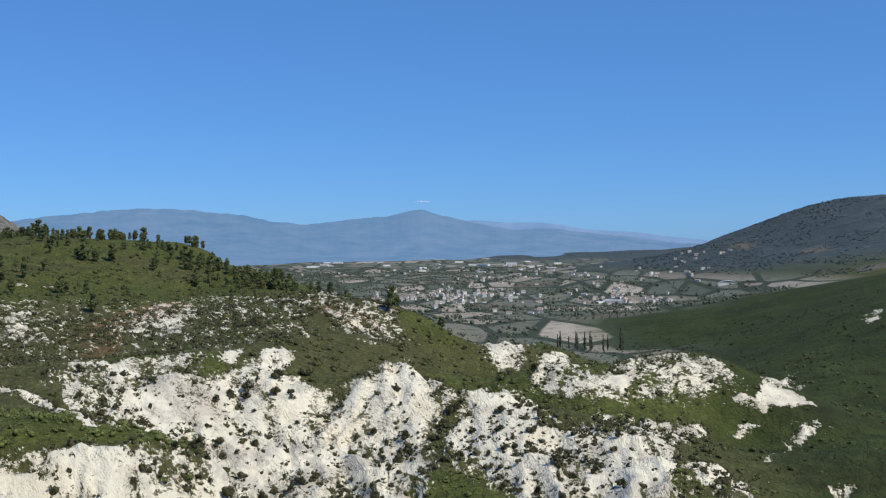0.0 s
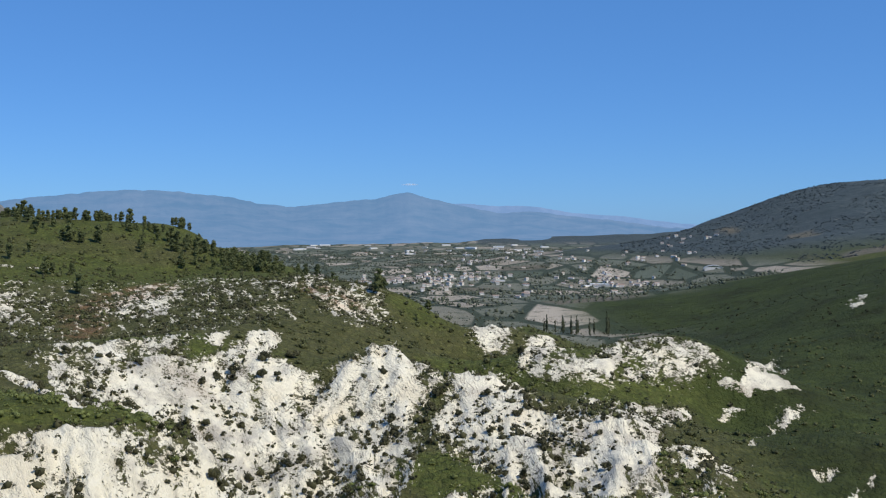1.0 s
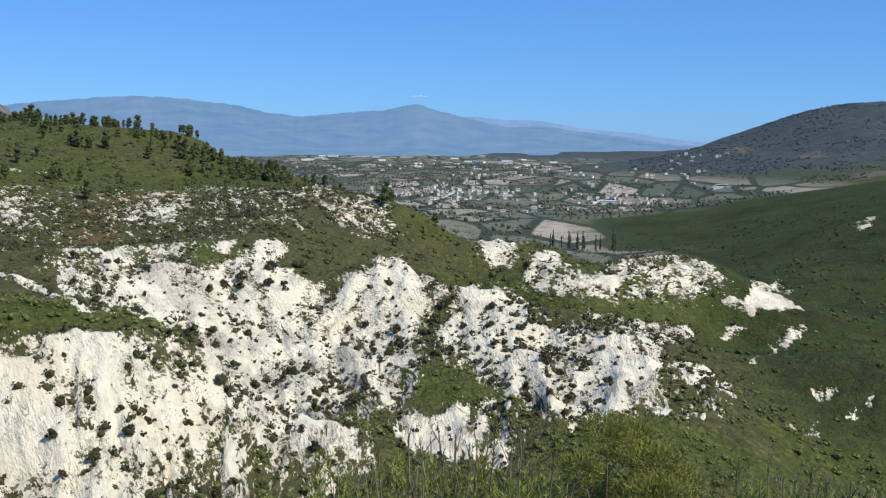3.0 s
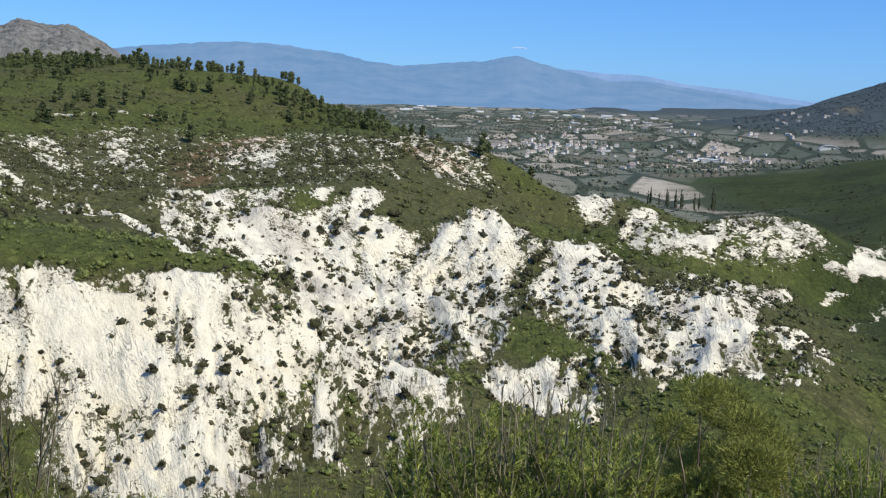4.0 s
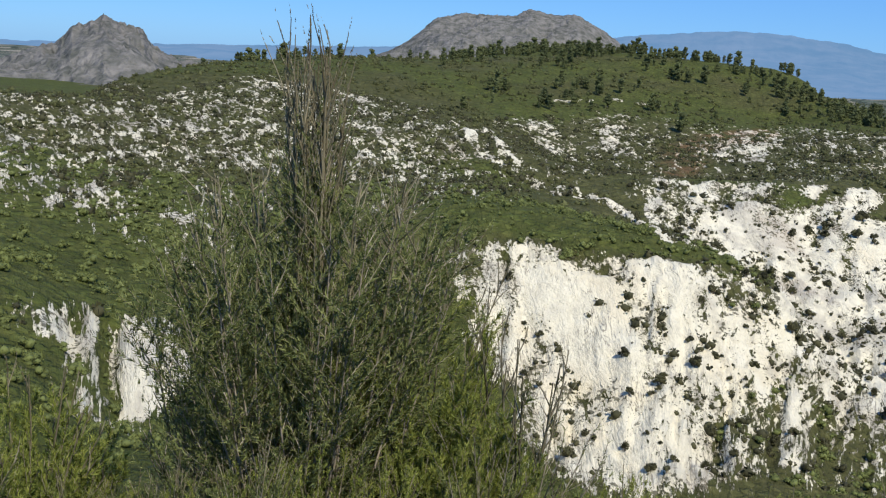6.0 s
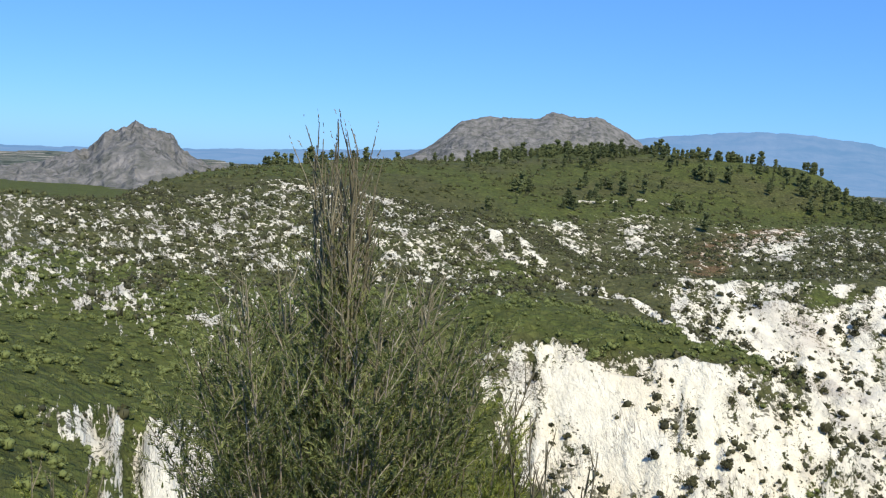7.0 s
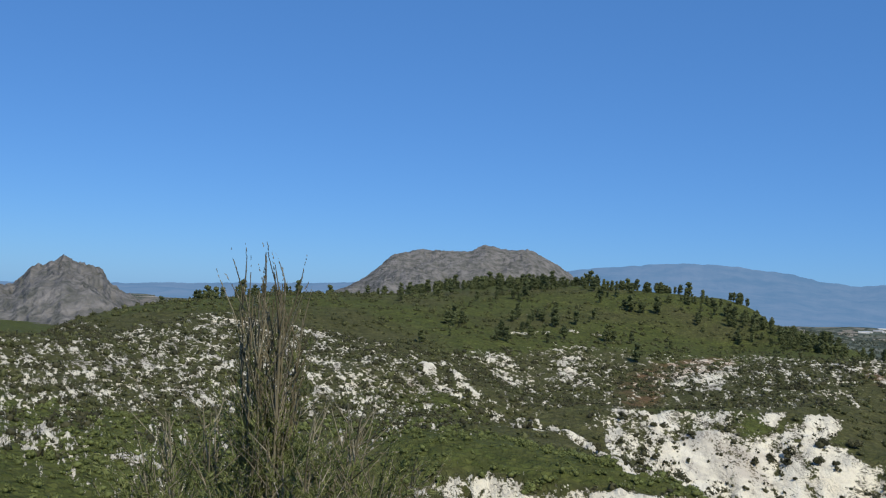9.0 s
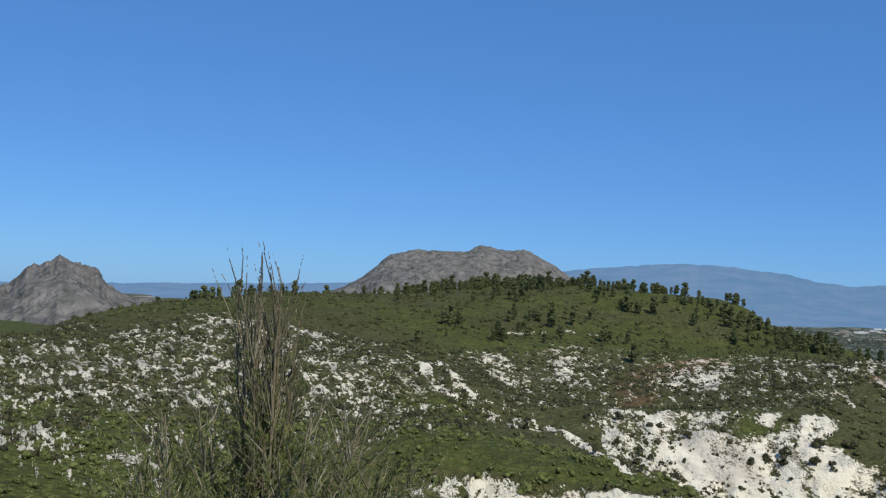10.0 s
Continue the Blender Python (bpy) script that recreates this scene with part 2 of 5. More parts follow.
KNOTS = CREST + SLOPE + HOLLOW + TERRACE + BOWL + CLIFF + GULLY + SPUR + FOOT + CRAG + STREAM + RIGHT + HILL
# the back of the long ridge, falling to the plain and to the saddle
for x, y, z in CREST:
    KNOTS.append((x * 1.12, y * 1.12, z - (5 if x < -100 else 9)))
    KNOTS.append((x * 1.4, y * 1.4, z - 22))
    KNOTS.append((x * 2, y * 2, -40 if x < -200 else -66))
KNOTS += [(10, 282, -46.4), (30, 274, -46.6), (58, 272, -47.9), (-1, 273, -43.3), (43, 360, -41.9), (71, 372, -45), (99, 386, -51.1), (61, 415, -51), (113, 428, -54.1), (23, 446, -50.8), (41, 468, -57)]
# the hill on which the viewer stands
for az in range(-180, 181, 20):
    front = -45 <= az <= 85
    KNOTS += [polar(az, 1.2, -1.62), polar(az, 2, -1.66), polar(az, 4.8, -2.3 if front else -1.5), polar(az, 10.8, -5.5 if front else -1.3)]
    if front:
        KNOTS += [polar(az, 19, -10.5), polar(az, 41, -23.5 if az < 38 else -20), polar(az, 74, -42 if az < 34 else -31)]
    else:
        KNOTS += [polar(az, 40, 1), polar(az, 140, 8), polar(az, 600, 20), polar(az, 2000, -10)]
for az in (-33, -22, -12, 0, 12, 21):
    KNOTS.append(polar(az, 101, -50 if az > -17 else -54))
for az in (-60, -38):
    KNOTS += [polar(az, 156, -50), polar(az, 480, -30), polar(az, 1200, 10), polar(az, 2640, 110), polar(az, 3300, 60)]
for az in (63, 80):
    KNOTS += [polar(az, 156, -22), polar(az, 300, -12), polar(az, 480, -25), polar(az, 1440, -40)]
# the plain
for az in (-12, -6, 0, 5, 9):
    KNOTS += [polar(az, 575, -68), polar(az, 815, -76), polar(az, 1560, -76), polar(az, 2880, -54)]
for az in (13, 20, 28, 37, 45, 53):
    KNOTS += [polar(az, 1560, -60), polar(az, 2880, -55)]
for az in range(-180, 181, 15):
    KNOTS += [polar(az, 4800, -40), polar(az, 3700, -36 if -14 < az < 14 else -52 if az > 0 else -17)]

# ---- smooth sheet through the break lines, in log-polar plan coordinates ----


def log_polar(x, y):
    return np.stack([np.arctan2(-x, y), 0.5 * np.log(x * x + y * y)], -1)


def thin_plate(d2):
    return d2 * np.log(d2 + 1e-9)


KN = np.array(KNOTS, float)
KP = log_polar(KN[:, 0], KN[:, 1])
n_k = len(KN)
mat = np.zeros((n_k + 3, n_k + 3))
mat[:n_k, :n_k] = thin_plate(((KP[:, None] - KP[None]) ** 2).sum(-1)) + np.eye(n_k) * 2e-4
mat[:n_k, n_k:] = np.c_[np.ones(n_k), KP]
mat[n_k:, :n_k] = mat[:n_k, n_k:].T
WEIGHTS = np.linalg.solve(mat, np.r_[KN[:, 2], np.zeros(3)])


def base_height(x, y):
    p = log_polar(x, y).reshape(-1, 2)
    out = np.empty(len(p))
    for i in range(0, len(p), 20000):
        q = p[i:i + 20000]
        d2 = ((q[:, None] - KP[None]) ** 2).sum(-1)
        out[i:i + 20000] = thin_plate(d2) @ WEIGHTS[:n_k] + WEIGHTS[n_k] + q @ WEIGHTS[n_k + 1:]
    return out.reshape(np.shape(x))

# how bare each stretch of the plan lies, zone by zone: open ground and its outline
BOWL_MARL = [
    (1.2, [(-71, 145.6), (-65.7, 148.8), (-58.3, 150.3), (-53.4, 149.3), (-49.5, 142), (-48.1, 134.9), (-49.5, 130), (-55, 129.9), (-62, 134.6), (-68.9, 139.4)]),
    (0.93, [(-78.1, 144.6), (-69.4, 148.9), (-60.6, 151.7), (-53.1, 156), (-45.2, 161.7), (-40.2, 158.9), (-33.6, 158.3), (-29.3, 155.7), (-33.3, 146.3), (-33.4, 136.9), (-28.7, 127.8), (-32.6, 117.9), (-39.3, 112.7), (-46.7, 115.5), (-53.6, 116.2), (-58.2, 123), (-67.6, 129.3), (-72.6, 134.8), (-76.2, 140.2)]),
    (0.6, [(-33.3, 146.3), (-29.3, 155.7), (-21.9, 159.9), (-9.9, 165.6), (-8.7, 162.2), (-16.1, 150.7), (-15.6, 140.3), (-26.5, 127.7), (-33.4, 136.9)]),
    (0.5, [(-82.5, 141.1), (-78.9, 144.3), (-72.2, 135), (-77, 136)]),
]
CLIFF_MARL = [
    (1.1, [(-68.4, 218.7), (-71.1, 237.3), (-69.4, 244.4), (-63, 241.4), (-55.2, 235.1), (-59, 227.1), (-64.6, 223.8)]),
    (0.56, [(-91.7, 243.5), (-76.7, 249.8), (-56.7, 261.1), (-57, 250.4), (-69.2, 243.6), (-72, 235), (-71.4, 217.1), (-86.1, 232.5)]),
    (0.9, [(-55.6, 265.9), (-52, 272.4), (-50.4, 260.4), (-53, 258.7)]),
    (0.92, [(-47.5, 273.8), (-40.4, 289), (-37, 257.5), (-43.9, 258.5)]),
    (0.93, [(-58.3, 224.4), (-57, 245), (-51.5, 250.8), (-45.1, 261.3), (-37.9, 261.2), (-32.1, 250.7), (-27.4, 237.7), (-22.9, 204.6), (-24.7, 193.9), (-27.3, 164.5), (-32.3, 160.9), (-36, 160.6), (-40.5, 160.1)]),
    (0.85, [(-32.3, 160.9), (-27.3, 164.5), (-20.8, 171.6), (-16.9, 160), (-24.4, 158.6), (-30, 154.6)]),
]
FACE_MARL = [
    (0.93, [(-52.3, 166.2), (-70.6, 243.7), (-54.2, 250.6), (-45.8, 265), (-32.6, 254), (-25.6, 252.6), (-16.5, 254.4), (-10.5, 310.2), (0.9, 245.2), (-2.2, 236.1), (-3.5, 224.4), (-3.3, 200.4), (-5.6, 189.5), (-14.5, 186.5), (-9.9, 165.6), (-17.1, 158.2), (-28.8, 153.1), (-33, 156), (-41.6, 160.4), (-60.1, 223.9)]),
    (0.93, [(-2.5, 219.1), (2.7, 236.8), (12.1, 302.4), (21.8, 236.4), (40.4, 225.3), (44.9, 207.5), (42.5, 183.5), (27.2, 179.5), (21, 180.4), (9.4, 201)]),
    (0.66, [(-8.4, 185.3), (0.4, 189.3), (13.3, 194.1), (14.9, 183.7), (12.3, 164.6), (2.7, 168), (-3.6, 165.7)]),
    (0.52, [(24.9, 310.3), (39.7, 381.5), (42, 302.2), (56.2, 329), (69.4, 329.1), (83.2, 327.4), (89.2, 314), (75.3, 305.5), (58.5, 295), (38.4, 287), (23.8, 295.7)]),
]
PANEL_MARL = [
    (0.92, [(-31, 247.8), (-25.5, 252.1), (-16.4, 253.4), (-15.2, 258), (-10.5, 311), (-3, 252.9), (1.2, 245.2), (-1.1, 239.2), (-4.5, 234.7), (-14.1, 232.1), (-24.1, 231.9), (-30.2, 238.9)]),
    (0.8, [(-26.5, 231.4), (-4.5, 234.1), (-3, 221), (-3.6, 200.3), (-5.8, 192.7), (-12.8, 190.5), (-19.6, 195.5), (-23.7, 211)]),
    (1.0, [(-7, 179.3), (-4.5, 186.3), (-0.4, 185.3), (0.4, 175.6), (-3.6, 167.7)]),
    (1.1, [(9.6, 192.8), (10.9, 190.4), (8.3, 183.5), (5.6, 173), (3.6, 171.1), (5.5, 183.2)]),
    (0.95, [(9.5, 170.9), (11.4, 174.3), (12, 167), (10.5, 162.1), (8.8, 162.9)]),
]
CRAG_MARL = [
    (1.02, [(-2.2, 220.7), (2.7, 236.8), (4.9, 245.6), (12.1, 302.4), (21, 296.5), (21.7, 234.7), (30.4, 227.6), (40.2, 224.2), (42.5, 218.1), (39.4, 205.1), (32.6, 208.2), (24.5, 211.3), (22.7, 200.7), (20.9, 189.9), (17.9, 188.4), (14.6, 200.8), (9.5, 205.9), (5.2, 215.2)]),
    (0.76, [(24.5, 211.3), (32.6, 208.2), (39.4, 205.1), (41.5, 189.1), (42.2, 181.5), (34.8, 181.9), (27.8, 184.3), (21.9, 180)]),
    (0.9, [(21.7, 180.1), (23.1, 177.6), (21.9, 174)]),
    (0.85, [(18.5, 873.6), (38.4, 868.7), (32.8, 397.7), (26.5, 359.7), (19.2, 358.6), (11.9, 366.3)]),
]
FAR_MARL = [
    (0.72, [(24.9, 310.3), (33.5, 369.4), (39.7, 381.5), (44.2, 375.9), (37.2, 302.3), (41.1, 295.8), (47.3, 304.9), (56.2, 329), (60.7, 324.5), (59.1, 306.9), (58.7, 296.1), (47.6, 286.8), (38.6, 288.2), (29.6, 290.5), (23.9, 297.2)]),
    (0.66, [(61.8, 314.3), (69.4, 329.1), (71.4, 318), (67.7, 308.5), (74, 306.7), (59, 306.2)]),
    (0.56, [(73.2, 326.2), (83.2, 327.4), (89.3, 314.6), (77.3, 314.1)]),
    (0.72, [(53.2, 275.5), (71.3, 295.1), (69.7, 282), (46.2, 220.7)]),
    (0.72, [(44.5, 212.3), (55.8, 220.8), (60.7, 212.4), (55.7, 196.5), (48.3, 199.3)]),
    (0.62, [(39.1, 280.3), (54.9, 276.8), (47.2, 214.1), (57.5, 209.3), (50.3, 186.5), (40.4, 182.6), (34, 197.5), (30.7, 211.8)]),
]
VALLEY_MARL = [
    (1.2, [(83.8, 307.5), (92.2, 312.7), (95.5, 318.3), (103.1, 320.3), (109.3, 316), (98, 309.3), (90.8, 307.6)]),
    (1.1, [(95.1, 318), (132.2, 418), (141.8, 441.3), (136.9, 420.2), (100.1, 322)]),
    (0.85, [(78.5, 294.4), (83.1, 300.4), (89.4, 301.6), (84.1, 298.2), (79.5, 293)]),
    (0.85, [(77.4, 248.9), (95.3, 292.9), (99.8, 300.2), (106.2, 302.9), (101.5, 294.8), (93, 288.1)]),
    (0.75, [(82, 227.5), (88.1, 229.9), (88.1, 226.6), (83.8, 221.7), (80.6, 221.1)]),
    (0.8, [(84.8, 215.2), (89.9, 221.6), (95.2, 228.3), (92.3, 222.9), (86.1, 215)]),
    (0.75, [(67.4, 197.3), (70.6, 197.7), (76.8, 208.1), (73.6, 200), (68.7, 193.8)]),
    (0.75, [(129.8, 398), (135.2, 402.8), (132.1, 393.3), (128.4, 392.5)]),
    (0.75, [(70.5, 240.7), (75.1, 246.6), (72.8, 238.8), (70.2, 237.2)]),
    (0.7, [(224, 570.8), (235.7, 575.7), (219.6, 539.4), (213.5, 539.2)]),
]
SPECKLED_LEFT = [
    (0.41, [(-229, 180.8), (-225.4, 220.9), (-233.7, 252.6), (-233.5, 282.1), (-213.3, 306.6), (-192.3, 317.7), (-125.7, 229.9), (-97.2, 169.8), (-122.3, 177), (-147.2, 172), (-154.4, 147.9), (-146.8, 127.9), (-156.3, 124.1)]),
    (0.45, [(-140, 111.3), (-141.1, 125.3), (-122.7, 116.7), (-119.8, 107.7), (-127.6, 107.3), (-133.8, 106.5)]),
    (0.6, [(-118.1, 113.6), (-118.3, 129.2), (-109.9, 120.8), (-112.7, 115)]),
    (0.6, [(-103.3, 103.2), (-99.8, 109.5), (-96.6, 106.7), (-98.8, 101.2)]),
    (0.5, [(-109.7, 116.5), (-106.5, 119.6), (-102.4, 112.2)]),
    (0.4, [(-113.6, 193.5), (-114.8, 218.5), (-83.7, 163.7), (-97.5, 166.2)]),
]
SPECKLED_EDGE = [
    (0.41, [(-223.8, 151.3), (-220.6, 165.6), (-211.1, 176.5), (-130.1, 109.9), (-130.8, 99.1), (-140.3, 94.7)]),
    (0.5, [(-136.5, 106.5), (-129.3, 117.2), (-119.5, 106.7), (-125.7, 101)]),
    (0.2, [(-223.8, 151.3), (-211, 173), (-127.7, 142.1), (-110.1, 122.7), (-118.5, 102.2), (-131.7, 88.9)]),
]
SPECKLED_SLOPE = [
    (0.47, [(-154.4, 373.6), (-149.2, 389.2), (-135.9, 372.4), (-117.1, 307.3), (-132.4, 326.4), (-146.7, 345.4)]),
    (0.5, [(-165.6, 334.7), (-161.7, 349.5), (-127.3, 300.7), (-109, 246.7), (-146.9, 305.5)]),
    (0.5, [(-116.3, 380.5), (-108.2, 400), (-101.8, 434.6), (-80, 350.5), (-79.8, 328.1), (-99.4, 329.2)]),
    (0.36, [(-100.2, 437.4), (-66, 412.7), (-47.2, 385.8), (-40.8, 335.2), (-58.4, 336.5), (-78.1, 350.1)]),
    (0.55, [(-91.1, 246.8), (-76.9, 255.1), (-64.3, 264.8), (-57.2, 263.3), (-62.2, 251.5), (-70.9, 236.2), (-55, 168), (-81.8, 229.4)]),
    (0.47, [(-51.5, 389.6), (-139.7, 1558.9), (-15, 363.2), (-11.8, 338.2), (-20.9, 315), (-34.6, 331.5)]),
    (0.2, [(-175.1, 319.2), (-159.6, 380.4), (-100.2, 437.4), (-50, 408.5), (-37.7, 310.7), (-88.8, 248.4), (-119.5, 248.7)]),
]
HOLLOW_MARL = [
    (0.19, [(-679, 536.5), (-237.3, 232.6), (-241.2, 260.6), (-241.1, 291.4), (-210.8, 303), (-173.6, 316.4), (-158.9, 378.8), (-97.7, 426.5), (-49.3, 402.2), (-37.7, 310.7), (-57.7, 265.7), (-90.6, 253.4), (-100.1, 240.2), (-102.6, 214.3), (-91.1, 148.3), (-97.1, 135.1), (-98.9, 105.4), (-110.5, 101.5), (-120.4, 96.1)]),
    (0.8, [(-86.9, 66.5), (-89.3, 77.1), (-82.7, 81.5), (-75.7, 77.9), (-70.2, 73.9), (-67.1, 64.3), (-66.8, 60.8), (-73.9, 65.1), (-78.7, 66.6), (-83.3, 67)]),
    (0.98, [(-76.8, 75.8), (-75.8, 79.7), (-70, 74.5), (-67.6, 66.2), (-67.2, 61.8), (-70.6, 64.2), (-73.8, 69.9)]),
    (0.95, [(-70.8, 58.4), (-73.9, 63.2), (-67.6, 60.9), (-65.3, 55.9)]),
    (0.6, [(-82.6, 139), (-78.3, 138.8), (-75.3, 136.5), (-77.5, 133.7)]),
]
BARE = FACE_MARL + BOWL_MARL + CLIFF_MARL + PANEL_MARL + CRAG_MARL + FAR_MARL + VALLEY_MARL + SPECKLED_LEFT + SPECKLED_EDGE + SPECKLED_SLOPE + HOLLOW_MARL
# gullies and hollows where scrub holds
SCRUB = [
    [(2.7, 245.9), (-0.1, 239.2), (-3.7, 230.8), (-3.9, 221.3), (-1.6, 222.2), (0.6, 234.2), (3.7, 245.5)],
    [(-2.7, 219.1), (4.1, 221.3), (9.5, 203.4), (7.4, 192.5), (-0.6, 189), (-3.1, 200.4)],
    [(-18.1, 191.8), (-4.6, 188.1), (-9.4, 171.6), (-17.1, 182.5)],
    [(-31.1, 141), (-29.1, 144.7), (-27.9, 135.8), (-28.7, 130.8), (-28.4, 126.4), (-30.4, 126.8), (-32, 135.1)],
    [(-25.5, 143.4), (-19.5, 156.5), (-18.1, 152.7), (-19.3, 138.4), (-21.8, 130.3)],
    [(-56.7, 220.9), (-52.6, 227.1), (-45.8, 211.6), (-37.2, 161.8), (-40.2, 162.4)],
    [(-46.5, 259.5), (-43.6, 255.4), (-42.5, 247.8), (-37, 238.9), (-32.8, 229.6), (-36, 234.4), (-43.3, 245.1)],
]
SCRUB += [
    [(-39.7, 284.2), (-32.6, 275.6), (-30.8, 250.9), (-36.9, 255.1)],
    [(-32.8, 165.4), (-33.9, 210.2), (-33.5, 200.4), (-31.9, 163.6)],
    [(-45, 160.9), (-41.7, 159.4), (-33.2, 156.9), (-33.7, 155.7), (-40.6, 156.9), (-44.4, 158.8)],
    [(-32.5, 153.7), (-22, 160.7), (-9, 166.2), (-21.7, 158.5), (-30.1, 153.4)],
    [(-55.9, 129.3), (-50.8, 129.5), (-45.6, 130.2), (-49.7, 128.6), (-55.9, 128.4)],
    [(-17.8, 203), (-10.9, 205.9), (-10.8, 190.3), (-16, 191.5)],
]

# ---- noise on arrays ----


def lattice(ix, iy, seed):
    h = (ix.astype(np.int64) * 374761393 + iy.astype(np.int64) * 668265263 + seed * 974711) & 0x7FFFFFFF
    h = ((h ^ (h >> 13)) * 1274126177) & 0x7FFFFFFF
    return ((h ^ (h >> 16)) & 0xFFFF) / 65535.0


def value_noise(x, y, seed=0):
    ix, iy = np.floor(x), np.floor(y)
    fx, fy = x - ix, y - iy
    fx, fy = fx * fx * fx * (fx * (6 * fx - 15) + 10), fy * fy * fy * (fy * (6 * fy - 15) + 10)
    a, b = lattice(ix, iy, seed), lattice(ix + 1, iy, seed)
    c, d = lattice(ix, iy + 1, seed), lattice(ix + 1, iy + 1, seed)
    return (a + (b - a) * fx) * (1 - fy) + (c + (d - c) * fx) * fy


def fbm(x, y, octaves=4, seed=0, gain=0.5):
    out, amp, total = 0.0, 1.0, 0.0
    for o in range(octaves):
        out = out + amp * value_noise(x * 2 ** o + 17.3 * o, y * 2 ** o - 9.1 * o, seed + o)
        total += amp
        amp *= gain
    return out / total


def inside(x, y, poly):
    """Signed distance in metres to a polygon of the plan, positive inside."""
    p = np.array(poly, float)
    q = np.roll(p, -1, 0)
    best, odd = np.full(x.shape, 1e18), np.zeros(x.shape, bool)
    for (ax, ay), (bx, by) in zip(p, q):
        ex, ey = bx - ax, by - ay
        k = np.clip(((x - ax) * ex + (y - ay) * ey) / (ex * ex + ey * ey + 1e-9), 0, 1)
        best = np.minimum(best, (x - ax - k * ex) ** 2 + (y - ay - k * ey) ** 2)
        cross = (ay > y) != (by > y)
        odd ^= cross & (x < ex * (y - ay) / (ey if ey else 1e-9) + ax)
    return np.where(odd, 1, -1) * np.sqrt(best)


# long narrow washes of bare marl: how bare, half width, line of the plan
STREAKS = [(0.72, 1.1, [(-163.9, 303.6), (-125.9, 242), (-116.6, 236.5), (-109.5, 230.8)]),
           (0.75, 2.2, [(-109.7, 230.4), (-102.8, 229.7), (-95.9, 227.2), (-85.5, 221.8), (-77.5, 214.3), (-55.1, 167)]),
           (0.66, 2.2, [(-164.6, 284), (-131.2, 236.7), (-124.6, 232.1)]),
           (0.6, 2.6, [(-122.3, 232.4), (-108.3, 226), (-94.8, 223.1)]),
           (0.7, 1.2, [(-177.2, 382.1), (-168.4, 402)]),
           (0.7, 1.0, [(-165.4, 405.6), (-160.7, 410.9)]),
           (0.7, 1.2, [(-155.5, 415.4), (-147.9, 425.4)]),
           (0.62, 1.6, [(-205.9, 284.7), (-197.6, 284.2)]),
           (0.6, 1.3, [(-162.1, 189.1), (-153.6, 184)])]


def soft_cover(x, y):
    """How bare the marl lies over the plan, from under 0 for closed scrub to 1 for open ground."""
    out = np.full(x.shape, -0.35)
    near = (x * x + y * y > 42 ** 2) & (x * x + y * y < 620 ** 2)
    xs, ys = x[near], y[near]
    wx, wy = xs + 5 * (fbm(xs / 6, ys / 9, 4, 5, 0.65) - 0.5), ys + 6 * (fbm(xs / 5, ys / 9, 4, 9, 0.65) - 0.5)
    best = np.full(xs.shape, -0.35)
    for dense, poly in BARE:
        p = np.array(poly)
        soft = min(9.0, max(2.5, 0.3 * float((p.max(0) - p.min(0)).min())))
        k = np.clip(inside(wx, wy, poly) / soft + 0.58, 0, 1)
        best = np.maximum(best, -0.35 + (dense + 0.35) * k * k * (3 - 2 * k))
    fx, fy = xs + 4 * (fbm(xs / 7, ys / 7, 3, 81) - 0.5), ys + 4 * (fbm(xs / 7, ys / 7, 3, 85) - 0.5)
    for dense, wide, line in STREAKS:
        d = np.full(xs.shape, 1e9)
        for (ax, ay), (bx, by) in zip(line, line[1:]):
            k = np.clip(((fx - ax) * (bx - ax) + (fy - ay) * (by - ay)) / ((bx - ax) ** 2 + (by - ay) ** 2), 0, 1)
            d = np.minimum(d, np.hypot(fx - ax - k * (bx - ax), fy - ay - k * (by - ay)))
        k = np.clip(1.5 - d / wide, 0, 1)
        best = np.maximum(best, -0.35 + (dense + 0.35) * k * k * (3 - 2 * k))
    out[near] = best
    return out


def cover(x, y, soft=None):
    """The same with bare ribs, scrub in the gullies and along the old water lines."""
    best = (soft_cover(x, y) if soft is None else soft).copy()
    best = np.where(best > 0.42, best + np.clip((best - 0.42) * 4, 0, 1) * np.clip((1.1 - best) * 2.4, 0, 1) * (1.4 * (rills(x, y) - RIB) + 2.1 * (teeth(x, y) - 0.5)), best)
    near = (best > 0.1) & (x * x + y * y < 310 ** 2)
    xs, ys, some = x[near], y[near], best[near]
    wx, wy = xs + 5 * (fbm(xs / 6, ys / 6, 3, 15) - 0.5), ys + 5 * (fbm(xs / 6, ys / 6, 3, 19) - 0.5)
    for poly in SCRUB:
        some = np.minimum(some, 1.2 - 0.9 * np.clip(inside(wx, wy, poly) / 4 + 0.6, 0, 1))
    best[near] = some
    return best


def ridged(x, y, seed):
    return 1 - np.abs(2 * fbm(x, y, 3, seed) - 1)


def rills(x, y):
    """Gullies that run down towards the valley; 1 on a rib, 0 in a gully."""
    u, v = np.arctan2(-x, y) * 228, np.hypot(x, y) * 0.835
    w = 16 * (fbm(u / 20, v / 24, 3, 3) - 0.5)
    return 0.62 * (1 - np.abs(2 * fbm((u + w) / 10, v / 42, 2, 21) - 1)) + 0.38 * (1 - np.abs(2 * fbm((u + w - 0.12 * v) / 4.5, v / 14, 2, 25) - 1))


def teeth(x, y):
    """Small ribs and clefts along the fall of the land."""
    u, v = np.arctan2(-x, y) * 228, np.hypot(x, y) * 0.835
    return fbm((u + 3 * fbm(u / 5, v / 12, 2, 33)) / 2.3, v / 9, 3, 37)


RIB = 0.72  # mean of rills


